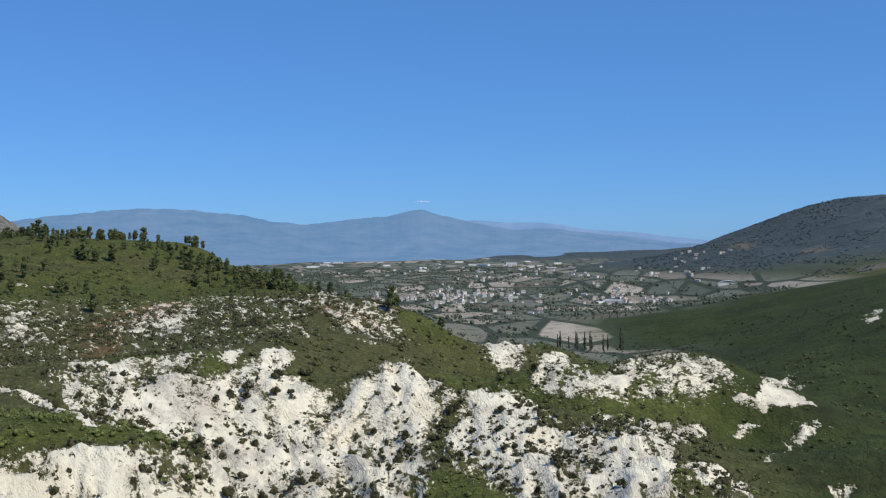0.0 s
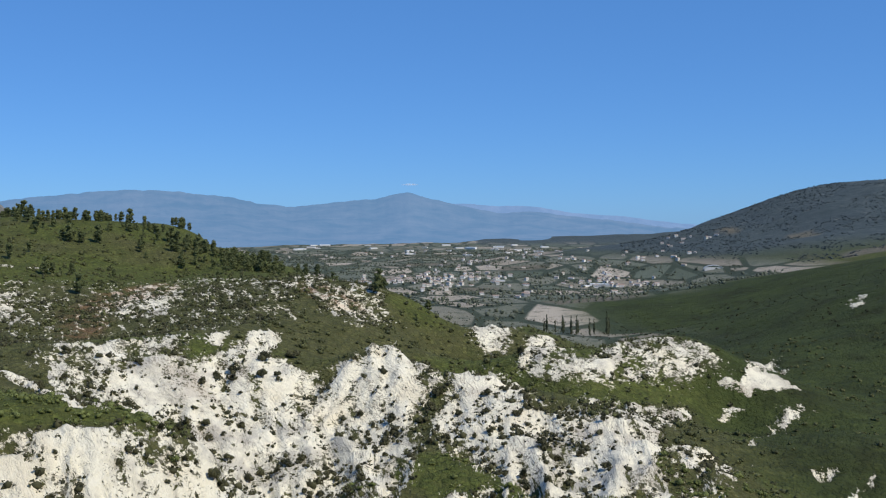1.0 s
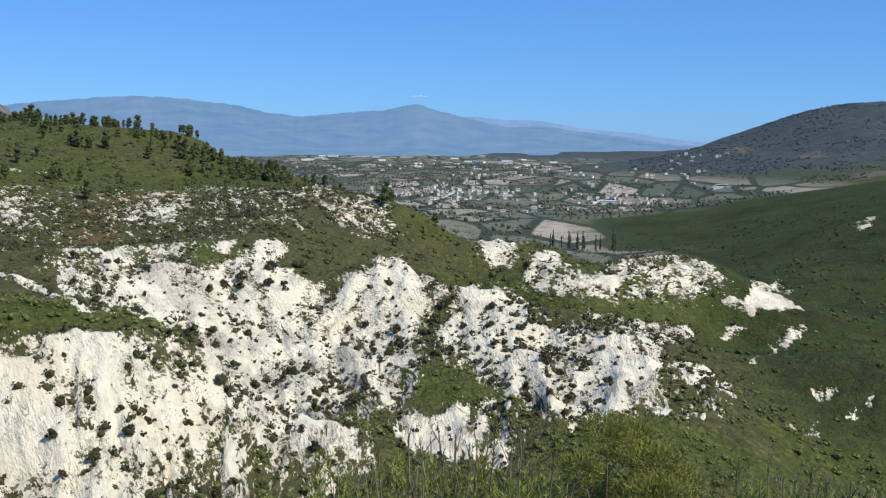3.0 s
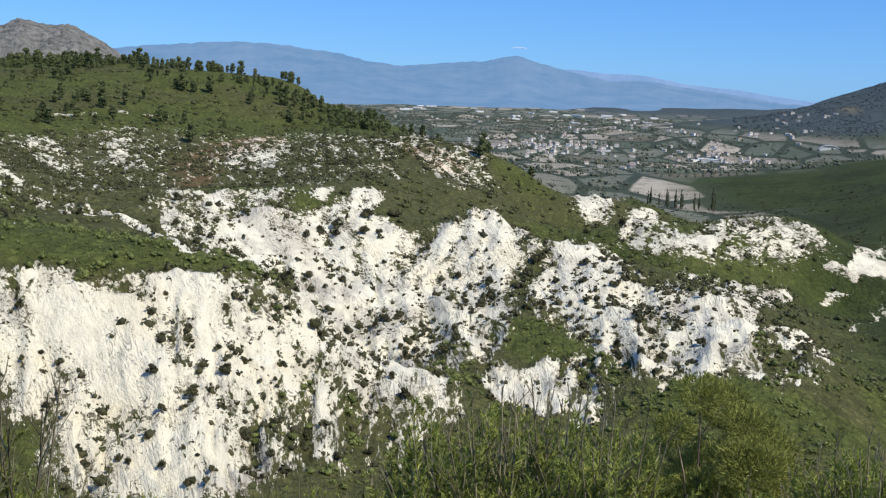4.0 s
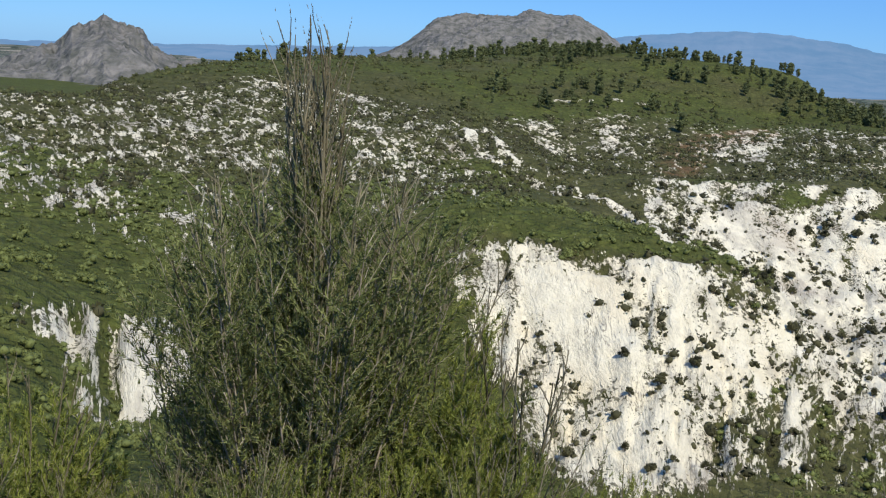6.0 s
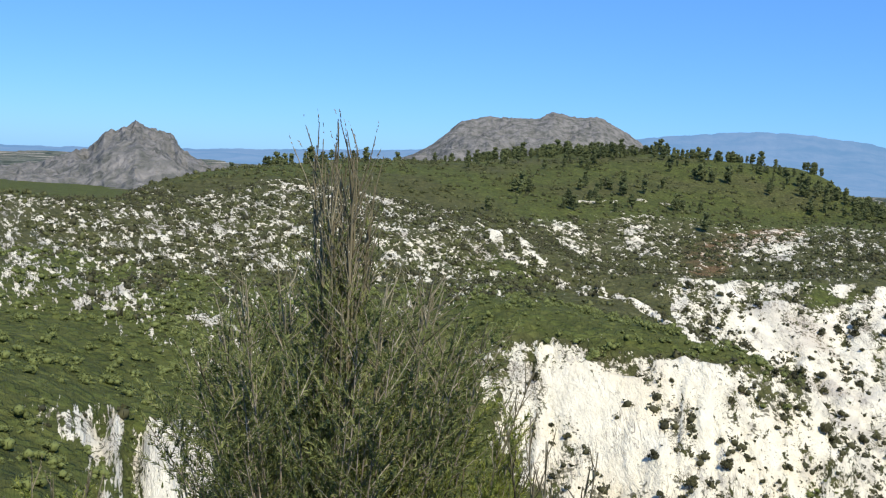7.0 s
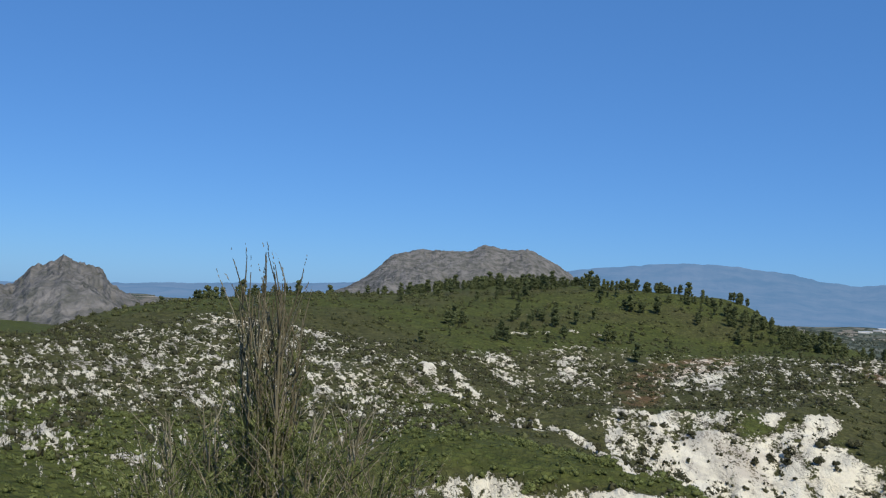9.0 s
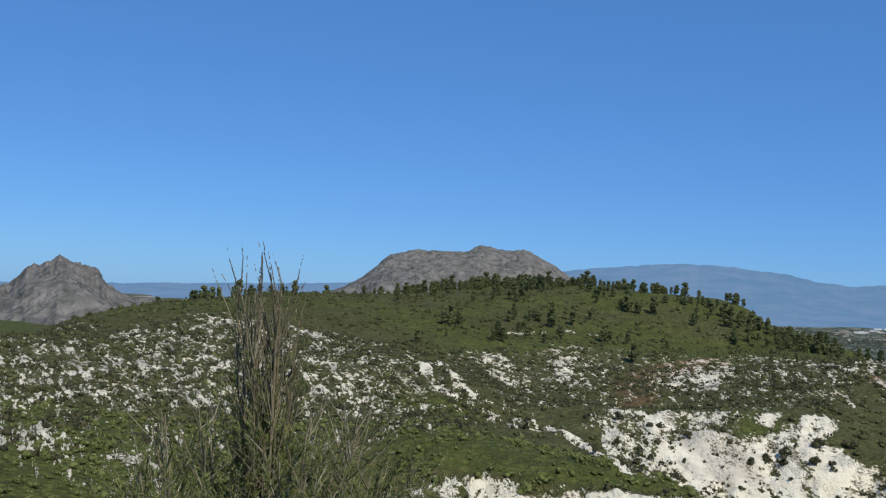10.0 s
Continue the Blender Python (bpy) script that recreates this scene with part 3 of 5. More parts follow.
def height(x, y, soft=None):
    """The land with its rills and hummocks."""
    r = np.hypot(x, y)
    bare = soft_cover(x, y) if soft is None else soft
    z = base_height(x, y)
    far = np.clip((r - 48) / 70, 0, 1) * np.clip(1.4 - r / 1080, 0.15, 1)
    z = z + far * np.clip(bare - 0.1, 0, 0.8) * (1 - 0.75 * np.clip((bare - 0.9) / 0.2, 0, 1)) * (8.2 * (rills(x, y) - RIB) + 2.4 * (fbm(x / 4, y / 6, 3, 31) - 0.5))
    z = z + far * 2.4 * (fbm(x / 22, y / 22, 4, 41) - 0.5) + np.clip(r / 30, 0, 1) * 0.35 * (fbm(x / 1.7, y / 1.7, 3, 51) - 0.5)
    z = z + np.clip((r - 1320) / 1080, 0, 1) * np.clip(z + 66, 0, 60) / 60 * 42 * (fbm(x / 260, y / 260, 4, 61) - 0.5)
    return z


def ground_mesh():
    az = np.radians(np.r_[np.arange(-180, -32, 3.0), np.arange(-32, 60, FINE), np.arange(60, 180, 3.0)])
    rows = [(1.2, 72, 0.03), (72, 126, 0.009), (126, 360, 0.0042), (360, 840, 0.007), (840, 4850, 0.016)]
    r = np.concatenate([np.exp(np.arange(math.log(a), math.log(b), s)) for a, b, s in rows] + [[4850.0]])
    A, Rr = np.meshgrid(az, r, indexing="ij")
    x, y = -Rr * np.sin(A), Rr * np.cos(A)
    soft = soft_cover(x, y)
    bare = cover(x, y, soft)
    z = height(x, y, soft)
    na, nr = x.shape
    co = np.stack([x, y, z], -1).reshape(-1, 3)
    co = np.r_[co, [[0, 0, -1.6]]]
    i, j = np.meshgrid(np.arange(na), np.arange(nr - 1), indexing="ij")
    k = (i + 1) % na
    quads = np.stack([i * nr + j, k * nr + j, k * nr + j + 1, i * nr + j + 1], -1).reshape(-1, 4)[:, ::-1]
    cap = np.stack([np.full(na, na * nr), (np.arange(na) + 1) % na * nr, np.arange(na) * nr], -1)
    cap = cap[:, ::-1]
    me = bpy.data.meshes.new("ground")
    me.vertices.add(len(co))
    me.vertices.foreach_set("co", co.ravel())
    loops = np.r_[quads.ravel(), cap.ravel()]
    me.loops.add(len(loops))
    me.loops.foreach_set("vertex_index", loops.astype(np.int32))
    starts = np.r_[np.arange(len(quads)) * 4, len(quads) * 4 + np.arange(na) * 3]
    me.polygons.add(len(starts))
    me.polygons.foreach_set("loop_start", starts.astype(np.int32))
    me.polygons.foreach_set("use_smooth", np.ones(len(starts), bool))
    me.update(calc_edges=True)
    rr = np.hypot(co[:, 0], co[:, 1])
    field = np.clip((rr - 503) / 190, 0, 1) * np.clip((np.where(rr > 2300, -12, np.where(rr > 1200, -40, -52)) - co[:, 2]) / 10, 0, 1)
    field = field * (1 - np.clip((co[:, 0] - 110) / 60, 0, 1) * np.clip((1140 - rr) / 120, 0, 1))
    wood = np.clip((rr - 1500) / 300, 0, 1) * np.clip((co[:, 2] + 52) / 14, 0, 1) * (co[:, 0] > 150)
    soil = np.zeros(len(co))
    far = rr > 600
    for poly in SOIL:
        soil[far] = np.maximum(soil[far], np.clip(inside(co[far, 0], co[far, 1], poly) / 8 + 0.5, 0, 1))
    lush = 0.5 + 0.6 * (fbm(co[:, 0] / 60, co[:, 1] / 60, 3, 71) - 0.5) + 0.15 * np.clip((rr - 360) / 144, 0, 1)
    for gain, poly in LUSH:
        near = rr < 395
        lush[near] += gain * np.clip(inside(co[near, 0], co[near, 1], poly) / 8 + 0.5, 0, 1)
    oak = np.clip((co[:, 0] - 54 - 0.10 * (rr - 200)) / 22, 0, 1) * np.clip((rr - 190) / 40, 0, 1) * np.clip((1250 - rr) / 150, 0, 1)
    rust = np.zeros(len(co))
    near = rr < 450
    for poly in RUST:
        rust[near] = np.maximum(rust[near], np.clip(inside(co[near, 0], co[near, 1], poly) / 6 + 0.5, 0, 1))
    for name, values in (("oak", oak), ("rust", rust), ("bare", np.r_[bare.ravel(), -0.3]), ("field", field), ("lush", np.clip(lush, 0, 1)), ("wood", wood), ("soil", soil)):
        me.attributes.new(name, "FLOAT", "POINT").data.foreach_set("value", values.astype(np.float32))
    lie = np.stack([np.arctan2(-co[:, 0], co[:, 1]) * 228 - 0.5 * co[:, 2], rr * 0.067, co[:, 2] * 1.5], -1)
    me.attributes.new("fall_line", "FLOAT_VECTOR", "POINT").data.foreach_set("vector", lie.astype(np.float32).ravel())
    me.materials.append(LAND)
    return me


FINE = 0.184
# stretches of greener scrub
LUSH = [(-0.5, [(53.2, 275.5), (73.3, 296.8), (61.3, 206.4), (57.1, 178.8), (40.4, 182.6), (32.9, 191.1)]), (-0.35, [(-178.9, 225.7), (-154.9, 370.7), (-60.9, 409.1), (10.3, 323.5), (-20, 275.8), (-92.3, 257.6)]), (0.5, [(-103.6, 189.5), (-63.3, 186.2), (-45.7, 171.3), (-53, 161.5), (-65.7, 154.9), (-82.8, 149.4), (-108.6, 158.4)]), (0.7, [(-53, 45.5), (-121, 66.9), (-172, 137), (-117.6, 148.9), (-88.1, 105.3), (-62.4, 80.2)]),
        (-0.4, [(-40.5, 157.8), (-5.1, 197.7), (19.9, 180.2), (9.6, 132), (-30.2, 103.7)]), (0.3, [(-8, 209.7), (16, 206.3), (17.9, 180.1), (-6.1, 179.7)])]
# iron-stained soil on the upper slope
RUST = [[(-118.8, 385.2), (-104.8, 419.8), (-92.9, 401.4), (-96.2, 370.5), (-106.8, 350.4)], [(-118.7, 342.2), (-117.2, 380.1), (-98.3, 325.9), (-85.4, 250.9)], [(-44.7, 368.2), (-32.7, 365.6), (-21.6, 347.9), (-29.8, 337), (-40.2, 347.8)]]
# bare fields and clearings
SOIL = [[(333.3, 1370.2), (403, 1378.2), (397.5, 1236.8), (302.7, 1154.4), (293, 1259.7)], [(112.2, 1080.3), (192.5, 1102.8), (217.4, 1039.4), (122.1, 1021)], [(545.2, 2066), (579.9, 2070.1), (574.2, 1951.9), (552.5, 1960.9)],
        [(612.9, 1840.4), (652.1, 1823.2), (641.8, 1751.9), (602.7, 1768.9)], [(561.5, 1460.4), (643.2, 1462.3), (603, 1386), (541.4, 1387.6)], [(42.1, 1449.6), (92.7, 1456.5), (97.6, 1402.8), (37, 1395.7)],
        [(-58.7, 2096.7), (32.9, 2108.4), (42.9, 2024.6), (-48.6, 2012.8)], [(123.8, 1870.2), (204.6, 1884.8), (194.3, 1800.8), (113.5, 1798.1)]]
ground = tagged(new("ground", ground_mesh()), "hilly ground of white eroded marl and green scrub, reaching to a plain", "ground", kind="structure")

# ---- distance: mountain range, table mountain, rocky peak ----


def far_material(name, dark, light, haze_glow, scale):
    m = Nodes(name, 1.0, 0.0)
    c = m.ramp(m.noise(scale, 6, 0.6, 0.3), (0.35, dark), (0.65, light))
    # blue emission that stands for aerial haze; zero leaves it out
    m.bsdf.inputs["Emission Color"].default_value = (*haze_glow, 1)
    m.bsdf.inputs["Emission Strength"].default_value = 1.0 if max(haze_glow) > 0 else 0.0
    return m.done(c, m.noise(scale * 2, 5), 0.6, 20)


def skyline_mesh(name, profile, r0, depth, seed, rough, material, base=-62.0, step=0.1, jag=0.0, foot=1.0, crag=0.0):
    """A mountain whose crest follows (azimuth, height above eye in degrees), falling to its foot in front and behind."""
    prof = sorted(profile)
    az = np.arange(prof[0][0], prof[-1][0] + 1e-6, step)
    el = np.interp(az, [p[0] for p in prof], [p[1] for p in prof])
    k = np.ones(5) / 5
    el = np.convolve(np.pad(el, 2, "edge"), k, "valid") + jag * (fbm(az * 2.2, az * 0 + seed, 4, seed) - 0.5)
    rows = 60
    u = np.linspace(-1, 0.35, rows)[None]
    A, top = az[:, None], (r0 * np.tan(np.radians(el)))[:, None]
    r = r0 + depth * u + 0 * A
    s = np.where(u < 0, np.clip(1 + u, 0, 1) ** foot, 1 - (u / 0.35) ** 2 * 0.8)
    x, y = -r * np.sin(np.radians(A)), r * np.cos(np.radians(A))
    w = depth / 5
    wx, wy = x + w * fbm(x / w, y / w, 3, seed + 2), y + w * fbm(x / w, y / w, 3, seed + 4)
    z = base + (top - base) * s + 4 * (1 - s) * s * rough * (fbm(wx / w, wy / w, 5, seed) - 0.5 + 0.9 * (ridged(wx / w / 1.6, wy / w / 1.6, seed + 7) - 0.6))
    z = z + crag * np.clip(2 * s - 0.3, 0, 1) * (ridged(wx / 26, wy / 26, seed + 9) - 0.75)
    verts = np.stack([x, y, z], -1).reshape(-1, 3).tolist()
    i, j = np.meshgrid(np.arange(len(az) - 1), np.arange(rows - 1), indexing="ij")
    p = (i * rows + j).ravel()
    faces = np.stack([p, p + 1, p + rows + 1, p + rows], -1).tolist()
    me = bpy.data.meshes.new(name)
    me.from_pydata(verts, [], faces)
    me.materials.append(material)
    me.polygons.foreach_set("use_smooth", [True] * len(faces))
    me.update()
    return me


# haze over the range is put in as bluish colour and blue emission
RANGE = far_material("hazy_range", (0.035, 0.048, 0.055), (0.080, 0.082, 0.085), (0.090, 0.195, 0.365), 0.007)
CLIFFS = far_material("grey_limestone", (0.10, 0.104, 0.092), (0.24, 0.228, 0.215), (0, 0, 0), 0.055)
range_line = [(63.51, -0.37), (50.99, -0.37), (38.47, 0.16), (25.72, 0.83), (21.45, 1.59), (18.19, 1.97), (16.56, 2.13), (13.71, 2.12), (10.51, 1.78), (9.29, 1.48), (7.48, 1.28), (4.99, 1.52), (2.85, 1.7),
              (2.07, 1.89), (1.22, 2.07), (0.19, 1.74), (-1.51, 1.33), (-3.63, 0.92), (-5.49, 0.97), (-7.84, 0.69), (-10.5, 0.37), (-12.48, 0.1), (-14.28, -0.02), (-24.82, 0.28), (-37.34, 0.28)]
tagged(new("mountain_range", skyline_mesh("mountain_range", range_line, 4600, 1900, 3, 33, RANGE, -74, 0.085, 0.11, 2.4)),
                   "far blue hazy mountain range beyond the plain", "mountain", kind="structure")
# farther ridge: a stronger blue emission for its deeper haze
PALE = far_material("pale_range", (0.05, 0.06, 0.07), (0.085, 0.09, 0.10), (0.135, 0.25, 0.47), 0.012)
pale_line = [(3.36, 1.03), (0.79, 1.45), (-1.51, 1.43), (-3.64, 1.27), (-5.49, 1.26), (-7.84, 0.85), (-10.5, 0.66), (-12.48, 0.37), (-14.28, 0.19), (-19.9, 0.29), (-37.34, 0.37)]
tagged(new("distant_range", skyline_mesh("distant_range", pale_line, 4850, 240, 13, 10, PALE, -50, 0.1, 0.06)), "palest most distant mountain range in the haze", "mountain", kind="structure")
mesa_line = [(35.92, -0.8), (33.06, 0.44), (32.22, 1.11), (31.3, 1.97), (29.87, 2.34), (28.16, 2.34), (27.22, 2.34), (26.37, 2.74), (25.69, 2.62), (24.83, 2.49), (24.06, 2.6), (23.19, 2.16), (22.49, 1.83), (21.88, 1.42), (18.81, -0.73)]
tagged(new("table_mountain", skyline_mesh("table_mountain", mesa_line, 3000, 620, 5, 70, CLIFFS, -95, 0.042, 0.08, 0.8, 9)),
              "flat-topped grey limestone mountain with sparse green", "mountain", kind="structure")
rock_line = [(64.32, -2.44), (57.65, -2.01), (53.98, -1.49), (52.48, -1.19), (51.07, -0.73), (50.4, -0.57), (49.99, -0.15), (49.66, 0.34), (49.08, 0.66), (48.58, 0.78), (48.09, 1.13), (47.67, 0.87), (47.34, 0.65), (46.51, 0.61), (46.17, 0.34), (45.84, -0.25), (45.33, -0.57), (44.91, -0.75), (42.65, -1.23)]
peak = tagged(new("rocky_peak", skyline_mesh("rocky_peak", rock_line, 1440, 620, 8, 42, CLIFFS, -75, 0.034, 0.16, 1.1, 17)),
              "craggy grey limestone peak above the scrub ridge", "mountain", kind="structure")


# a small cloud over the summit of the range
CLOUD = Nodes("cloud_white", 1.0, 0.0)
thin, veil = CLOUD.add("ShaderNodeBsdfTransparent"), CLOUD.add("ShaderNodeMixShader")
veil.inputs[0].default_value = 0.82
CLOUD.link(CLOUD.bsdf.outputs[0], veil.inputs[1])
CLOUD.link(thin.outputs[0], veil.inputs[2])
CLOUD.link(veil.outputs[0], CLOUD.tree.nodes["Material Output"].inputs[0])
CLOUD = CLOUD.done((0.85, 0.86, 0.88))
bm = bmesh.new()
for k in range(7):
    c = bmesh.ops.create_icosphere(bm, subdivisions=2, radius=11 - abs(k - 3) * 2)["verts"]
    for v in c:
        v.co = Vector((v.co.x * 1.5 + (k - 3) * 10, v.co.y, v.co.z * 0.4 + (k * 37 % 5) * 0.6))
me = bpy.data.meshes.new("cloud")
bm.to_mesh(me)
bm.free()
me.materials.append(CLOUD)
me.polygons.foreach_set("use_smooth", [True] * len(me.polygons))
cloud = tagged(new("cloud", me), "small flat white cloud over the mountain summit", "cloud", kind="structure")
cloud.location = (-89, 4650, 197)

# ---- plants of the slopes ----


def part(name, me, parent, label=""):
    """Links a mesh as one part under a thing or under a part."""
    ob = new(name, me)
    ob.parent = parent
    return tagged(ob, label)


def lumpy_bm(bm, rng, centres, size, subdiv, squash=0.85, rough=0.55):
    for c in centres:
        s = size * rng.uniform(0.6, 1.25)
        made = bmesh.ops.create_icosphere(bm, subdivisions=subdiv, radius=s)["verts"]
        off = Vector((rng.uniform(0, 99), rng.uniform(0, 99), rng.uniform(0, 99)))
        for v in made:
            k = 1 + rough * noise.noise(v.co * (2.2 / s) + off) + rng.uniform(-0.12, 0.12)
            v.co = Vector((v.co.x * k, v.co.y * k, v.co.z * k * squash)) + c


def to_mesh(name, bm, material, smooth=False):
    me = bpy.data.meshes.new(name)
    bm.to_mesh(me)
    bm.free()
    me.materials.append(material)
    if smooth:
        me.polygons.foreach_set("use_smooth", [True] * len(me.polygons))
    return me


def ragged_mesh(name, seed, lumps, leaves, leaf, material, subdiv=1):
    """Lumps of foliage, each a dark uneven core bristling with leafy sprays. lumps: centre and radius."""
    rng = random.Random(seed)
    bm = bmesh.new()
    for c, r in lumps:
        lumpy_bm(bm, rng, [c], r * 0.82, subdiv, 0.85)
    co, tri = [v.co[:] for v in bm.verts], [[v.index for v in f.verts] for f in bm.faces] if not bm.verts.index_update() else []
    bm.free()
    arr = np.random.default_rng(seed)
    co, tri = [np.array(co)], [np.array(tri)]
    n = len(co[0])
    for c, r in lumps:
        d = arr.normal(0, 1, (leaves, 3))
        d[:, 2] = np.abs(d[:, 2]) * 0.9 - 0.25
        d /= np.linalg.norm(d, axis=1, keepdims=True)
        base = np.array(c) + d * r * arr.uniform(0.6, 1.05, (leaves, 1)) * (1, 1, 0.85)
        a, b = arr.normal(0, 1, (leaves, 3)), arr.normal(0, 1, (leaves, 3))
        size = leaf * r * arr.uniform(0.5, 1.3, (leaves, 1))
        a = a / np.linalg.norm(a, axis=1, keepdims=True) * size * 0.5
        b = b / np.linalg.norm(b, axis=1, keepdims=True) * size * 0.4 + d * size * 0.5
        co.append(np.stack([base - a, base + a, base + b], 1).reshape(-1, 3))
        tri.append(np.arange(leaves * 3).reshape(-1, 3) + n)
        n += leaves * 3
    co, tri = np.concatenate(co), np.concatenate(tri)
    me = bpy.data.meshes.new(name)
    me.from_pydata(co.tolist(), [], tri.tolist())
    me.materials.append(material)
    return me


def heap(seed, count, spread, size, flat, grow):
    rng = random.Random(seed)
    out = []
    for i in range(count):
        a, q = rng.uniform(0, 6.283), math.sqrt(rng.random())
        out.append((Vector((math.cos(a) * q * spread, math.sin(a) * q * spread, grow + (1 - q * q) * flat * rng.uniform(0.2, 1))), size * rng.uniform(0.7, 1.2)))
    return out


def limb_bm(bm, a, b, ra, rb, sides=5):
    d = (b - a).normalized()
    turn = d.to_track_quat("Z", "Y")
    rings = []
    for p, r in ((a, ra), (b, rb)):
        rings.append([bm.verts.new(p + turn @ Vector((math.cos(6.283 * k / sides) * r, math.sin(6.283 * k / sides) * r, 0))) for k in range(sides)])
    for k in range(sides):
        bm.faces.new((rings[0][k], rings[0][(k + 1) % sides], rings[1][(k + 1) % sides], rings[1][k]))
    bm.faces.new(rings[1])


def stuff_mesh(name, sources, places, material):
    """Many copies of small source meshes joined into one mesh. places: x, y, z, size, turn, tallness."""
    data = []
    for s in sources:
        co = np.empty(len(s.vertices) * 3)
        s.vertices.foreach_get("co", co)
        tri = np.empty(len(s.polygons) * 3, np.int32)
        s.polygons.foreach_get("vertices", tri)
        data.append((co.reshape(-1, 3), tri))
    cos, tris, n = [], [], 0
    for i, (x, y, z, size, turn, tall) in enumerate(places):
        co, tri = data[i % len(data)]
        c, s = math.cos(turn) * size, math.sin(turn) * size
        cos.append(np.stack([co[:, 0] * c - co[:, 1] * s + x, co[:, 0] * s + co[:, 1] * c + y, co[:, 2] * size * tall + z], -1))
        tris.append(tri + n)
        n += len(co)
    co, tri = np.concatenate(cos), np.concatenate(tris)
    me = bpy.data.meshes.new(name)
    me.vertices.add(n)
    me.vertices.foreach_set("co", co.ravel())
    me.loops.add(len(tri))
    me.loops.foreach_set("vertex_index", tri.astype(np.int32))
    me.polygons.add(len(tri) // 3)
    me.polygons.foreach_set("loop_start", np.arange(0, len(tri), 3, dtype=np.int32))
    me.update(calc_edges=True)
    me.materials.append(material)
    return me


def scatter(count, seed, r_min, r_max, az_min, az_max):
    rng = np.random.default_rng(seed)
    az = np.radians(rng.uniform(az_min, az_max, count))
    r = np.sqrt(rng.uniform(r_min ** 2, r_max ** 2, count))
    return -r * np.sin(az), r * np.cos(az), rng


def plant_stuff(name, label, count, seed, r0, r1, az0, az1, odds, size0, size1, sources, material, power=2.2):
    xs, ys, rng = scatter(count, seed, r0, r1, az0, az1)
    bare = cover(xs, ys)
    clump = fbm(xs / 9, ys / 9, 3, seed)
    low = np.clip(0.6 + 4 * (RIB - rills(xs, ys)), 0.12, 1.6)
    keep = rng.random(len(xs)) < np.where(bare > 0.5, low, 1) * odds(xs, ys, bare) * np.clip((clump - 0.28) * 3.2, 0.15, 1.3)
    xs, ys, bare = xs[keep], ys[keep], bare[keep]
    zs = height(xs, ys)
    sizes = size0 + (size1 - size0) * rng.random(len(xs)) ** power
    places = list(zip(xs, ys, zs - 0.12 * sizes, sizes, rng.uniform(0, 6.28, len(xs)), rng.uniform(0.75, 1.3, len(xs))))
    return tagged(new(name, stuff_mesh(name, sources, places, material)), label, "bushes", kind="stuff")


shrub_low = [ragged_mesh("shrub", s, heap(s, 2, 0.35, 0.62, 0.4, 0.2), 16, 0.75, SHRUB) for s in range(6)]
shrub_near = [ragged_mesh("shrub", 60 + s, heap(60 + s, 3, 0.5, 0.52, 0.45, 0.2), 34, 0.5, SHRUB) for s in range(6)]
shrub_blob = [ragged_mesh("shrub", 30 + s, heap(30 + s, 1, 0.2, 0.8, 0.3, 0.2), 10, 0.8, SHRUB) for s in range(5)]
plant_stuff("scrub_on_marl", "small dark green scrub bushes dotting bare white marl", 70000, 11, 105, 395, -16.7, 52.6,
            lambda x, y, b: np.where(b > 1.1, 0.05, np.where(b > 0.5, 0.8, np.where(b > 0.15, 0.35, 0.0))), 0.16, 1.15, shrub_blob, MAQUIS, 2.4)
plant_stuff("near_scrub", "dense low green scrub on the near hillside", 9500, 14, 48, 210, -28.3, 57.6,
            lambda x, y, b: np.where(b > 0.5, 0.0, 0.75), 0.35, 1.3, shrub_near, SHRUB, 1.4)
plant_stuff("slope_scrub", "dense low green scrub covering the hillsides", 27000, 12, 204, 527, -28.3, 57.6,
            lambda x, y, b: np.where(b > 0.5, 0.0, np.where(x > 75, 0.12, 0.5)), 0.4, 1.6, shrub_low, HEATH, 1.4)
plant_stuff("far_scrub", "dark green bushes and small trees on far slopes", 9000, 13, 515, 910, -28.3, 10.2,
            lambda x, y, b: np.where(x > 60, 0.3, 0.5), 0.4, 1.2, shrub_blob, MAQUIS, 2.0)

# bushes that stand out on the marl, each with its stems
BUSHES = [(-49.7, 135.5, 1.3), (-40.9, 140.1, 1.4), (-46.3, 130, 1), (-44.1, 132.3, 0.9), (-43.3, 121.8, 0.9), (-41.8, 124.9, 0.7), (-39, 119.9, 0.9), (-37, 121.7, 0.9), (-36.7, 118.5, 0.8), (-33.6, 123.8, 1), (-31.4, 123.6, 0.8), (-31.4, 127.9, 0.9), (-40, 210, 1.7), (-47.2, 225.3, 1.7), (-45.6, 219.2, 1.6), (-32.4, 163.2, 1.1), (-31.1, 171.5, 1.1), (-35, 205.3, 1.6), (-33.6, 210.4, 1.4), (-42.7, 220.1, 1.1), (-41.8, 165.4, 1.3), (-39.8, 168.4, 1.3), (-37.3, 162.1, 1), (-38.3, 155.2, 0.7), (-51.6, 242.3, 1.7), (-45.6, 246.2, 1.6), (-39.5, 253.8, 2.5), (-38.9, 246.6, 2.1), (-33.6, 261, 2.5), (-63.9, 232.6, 0.9)]
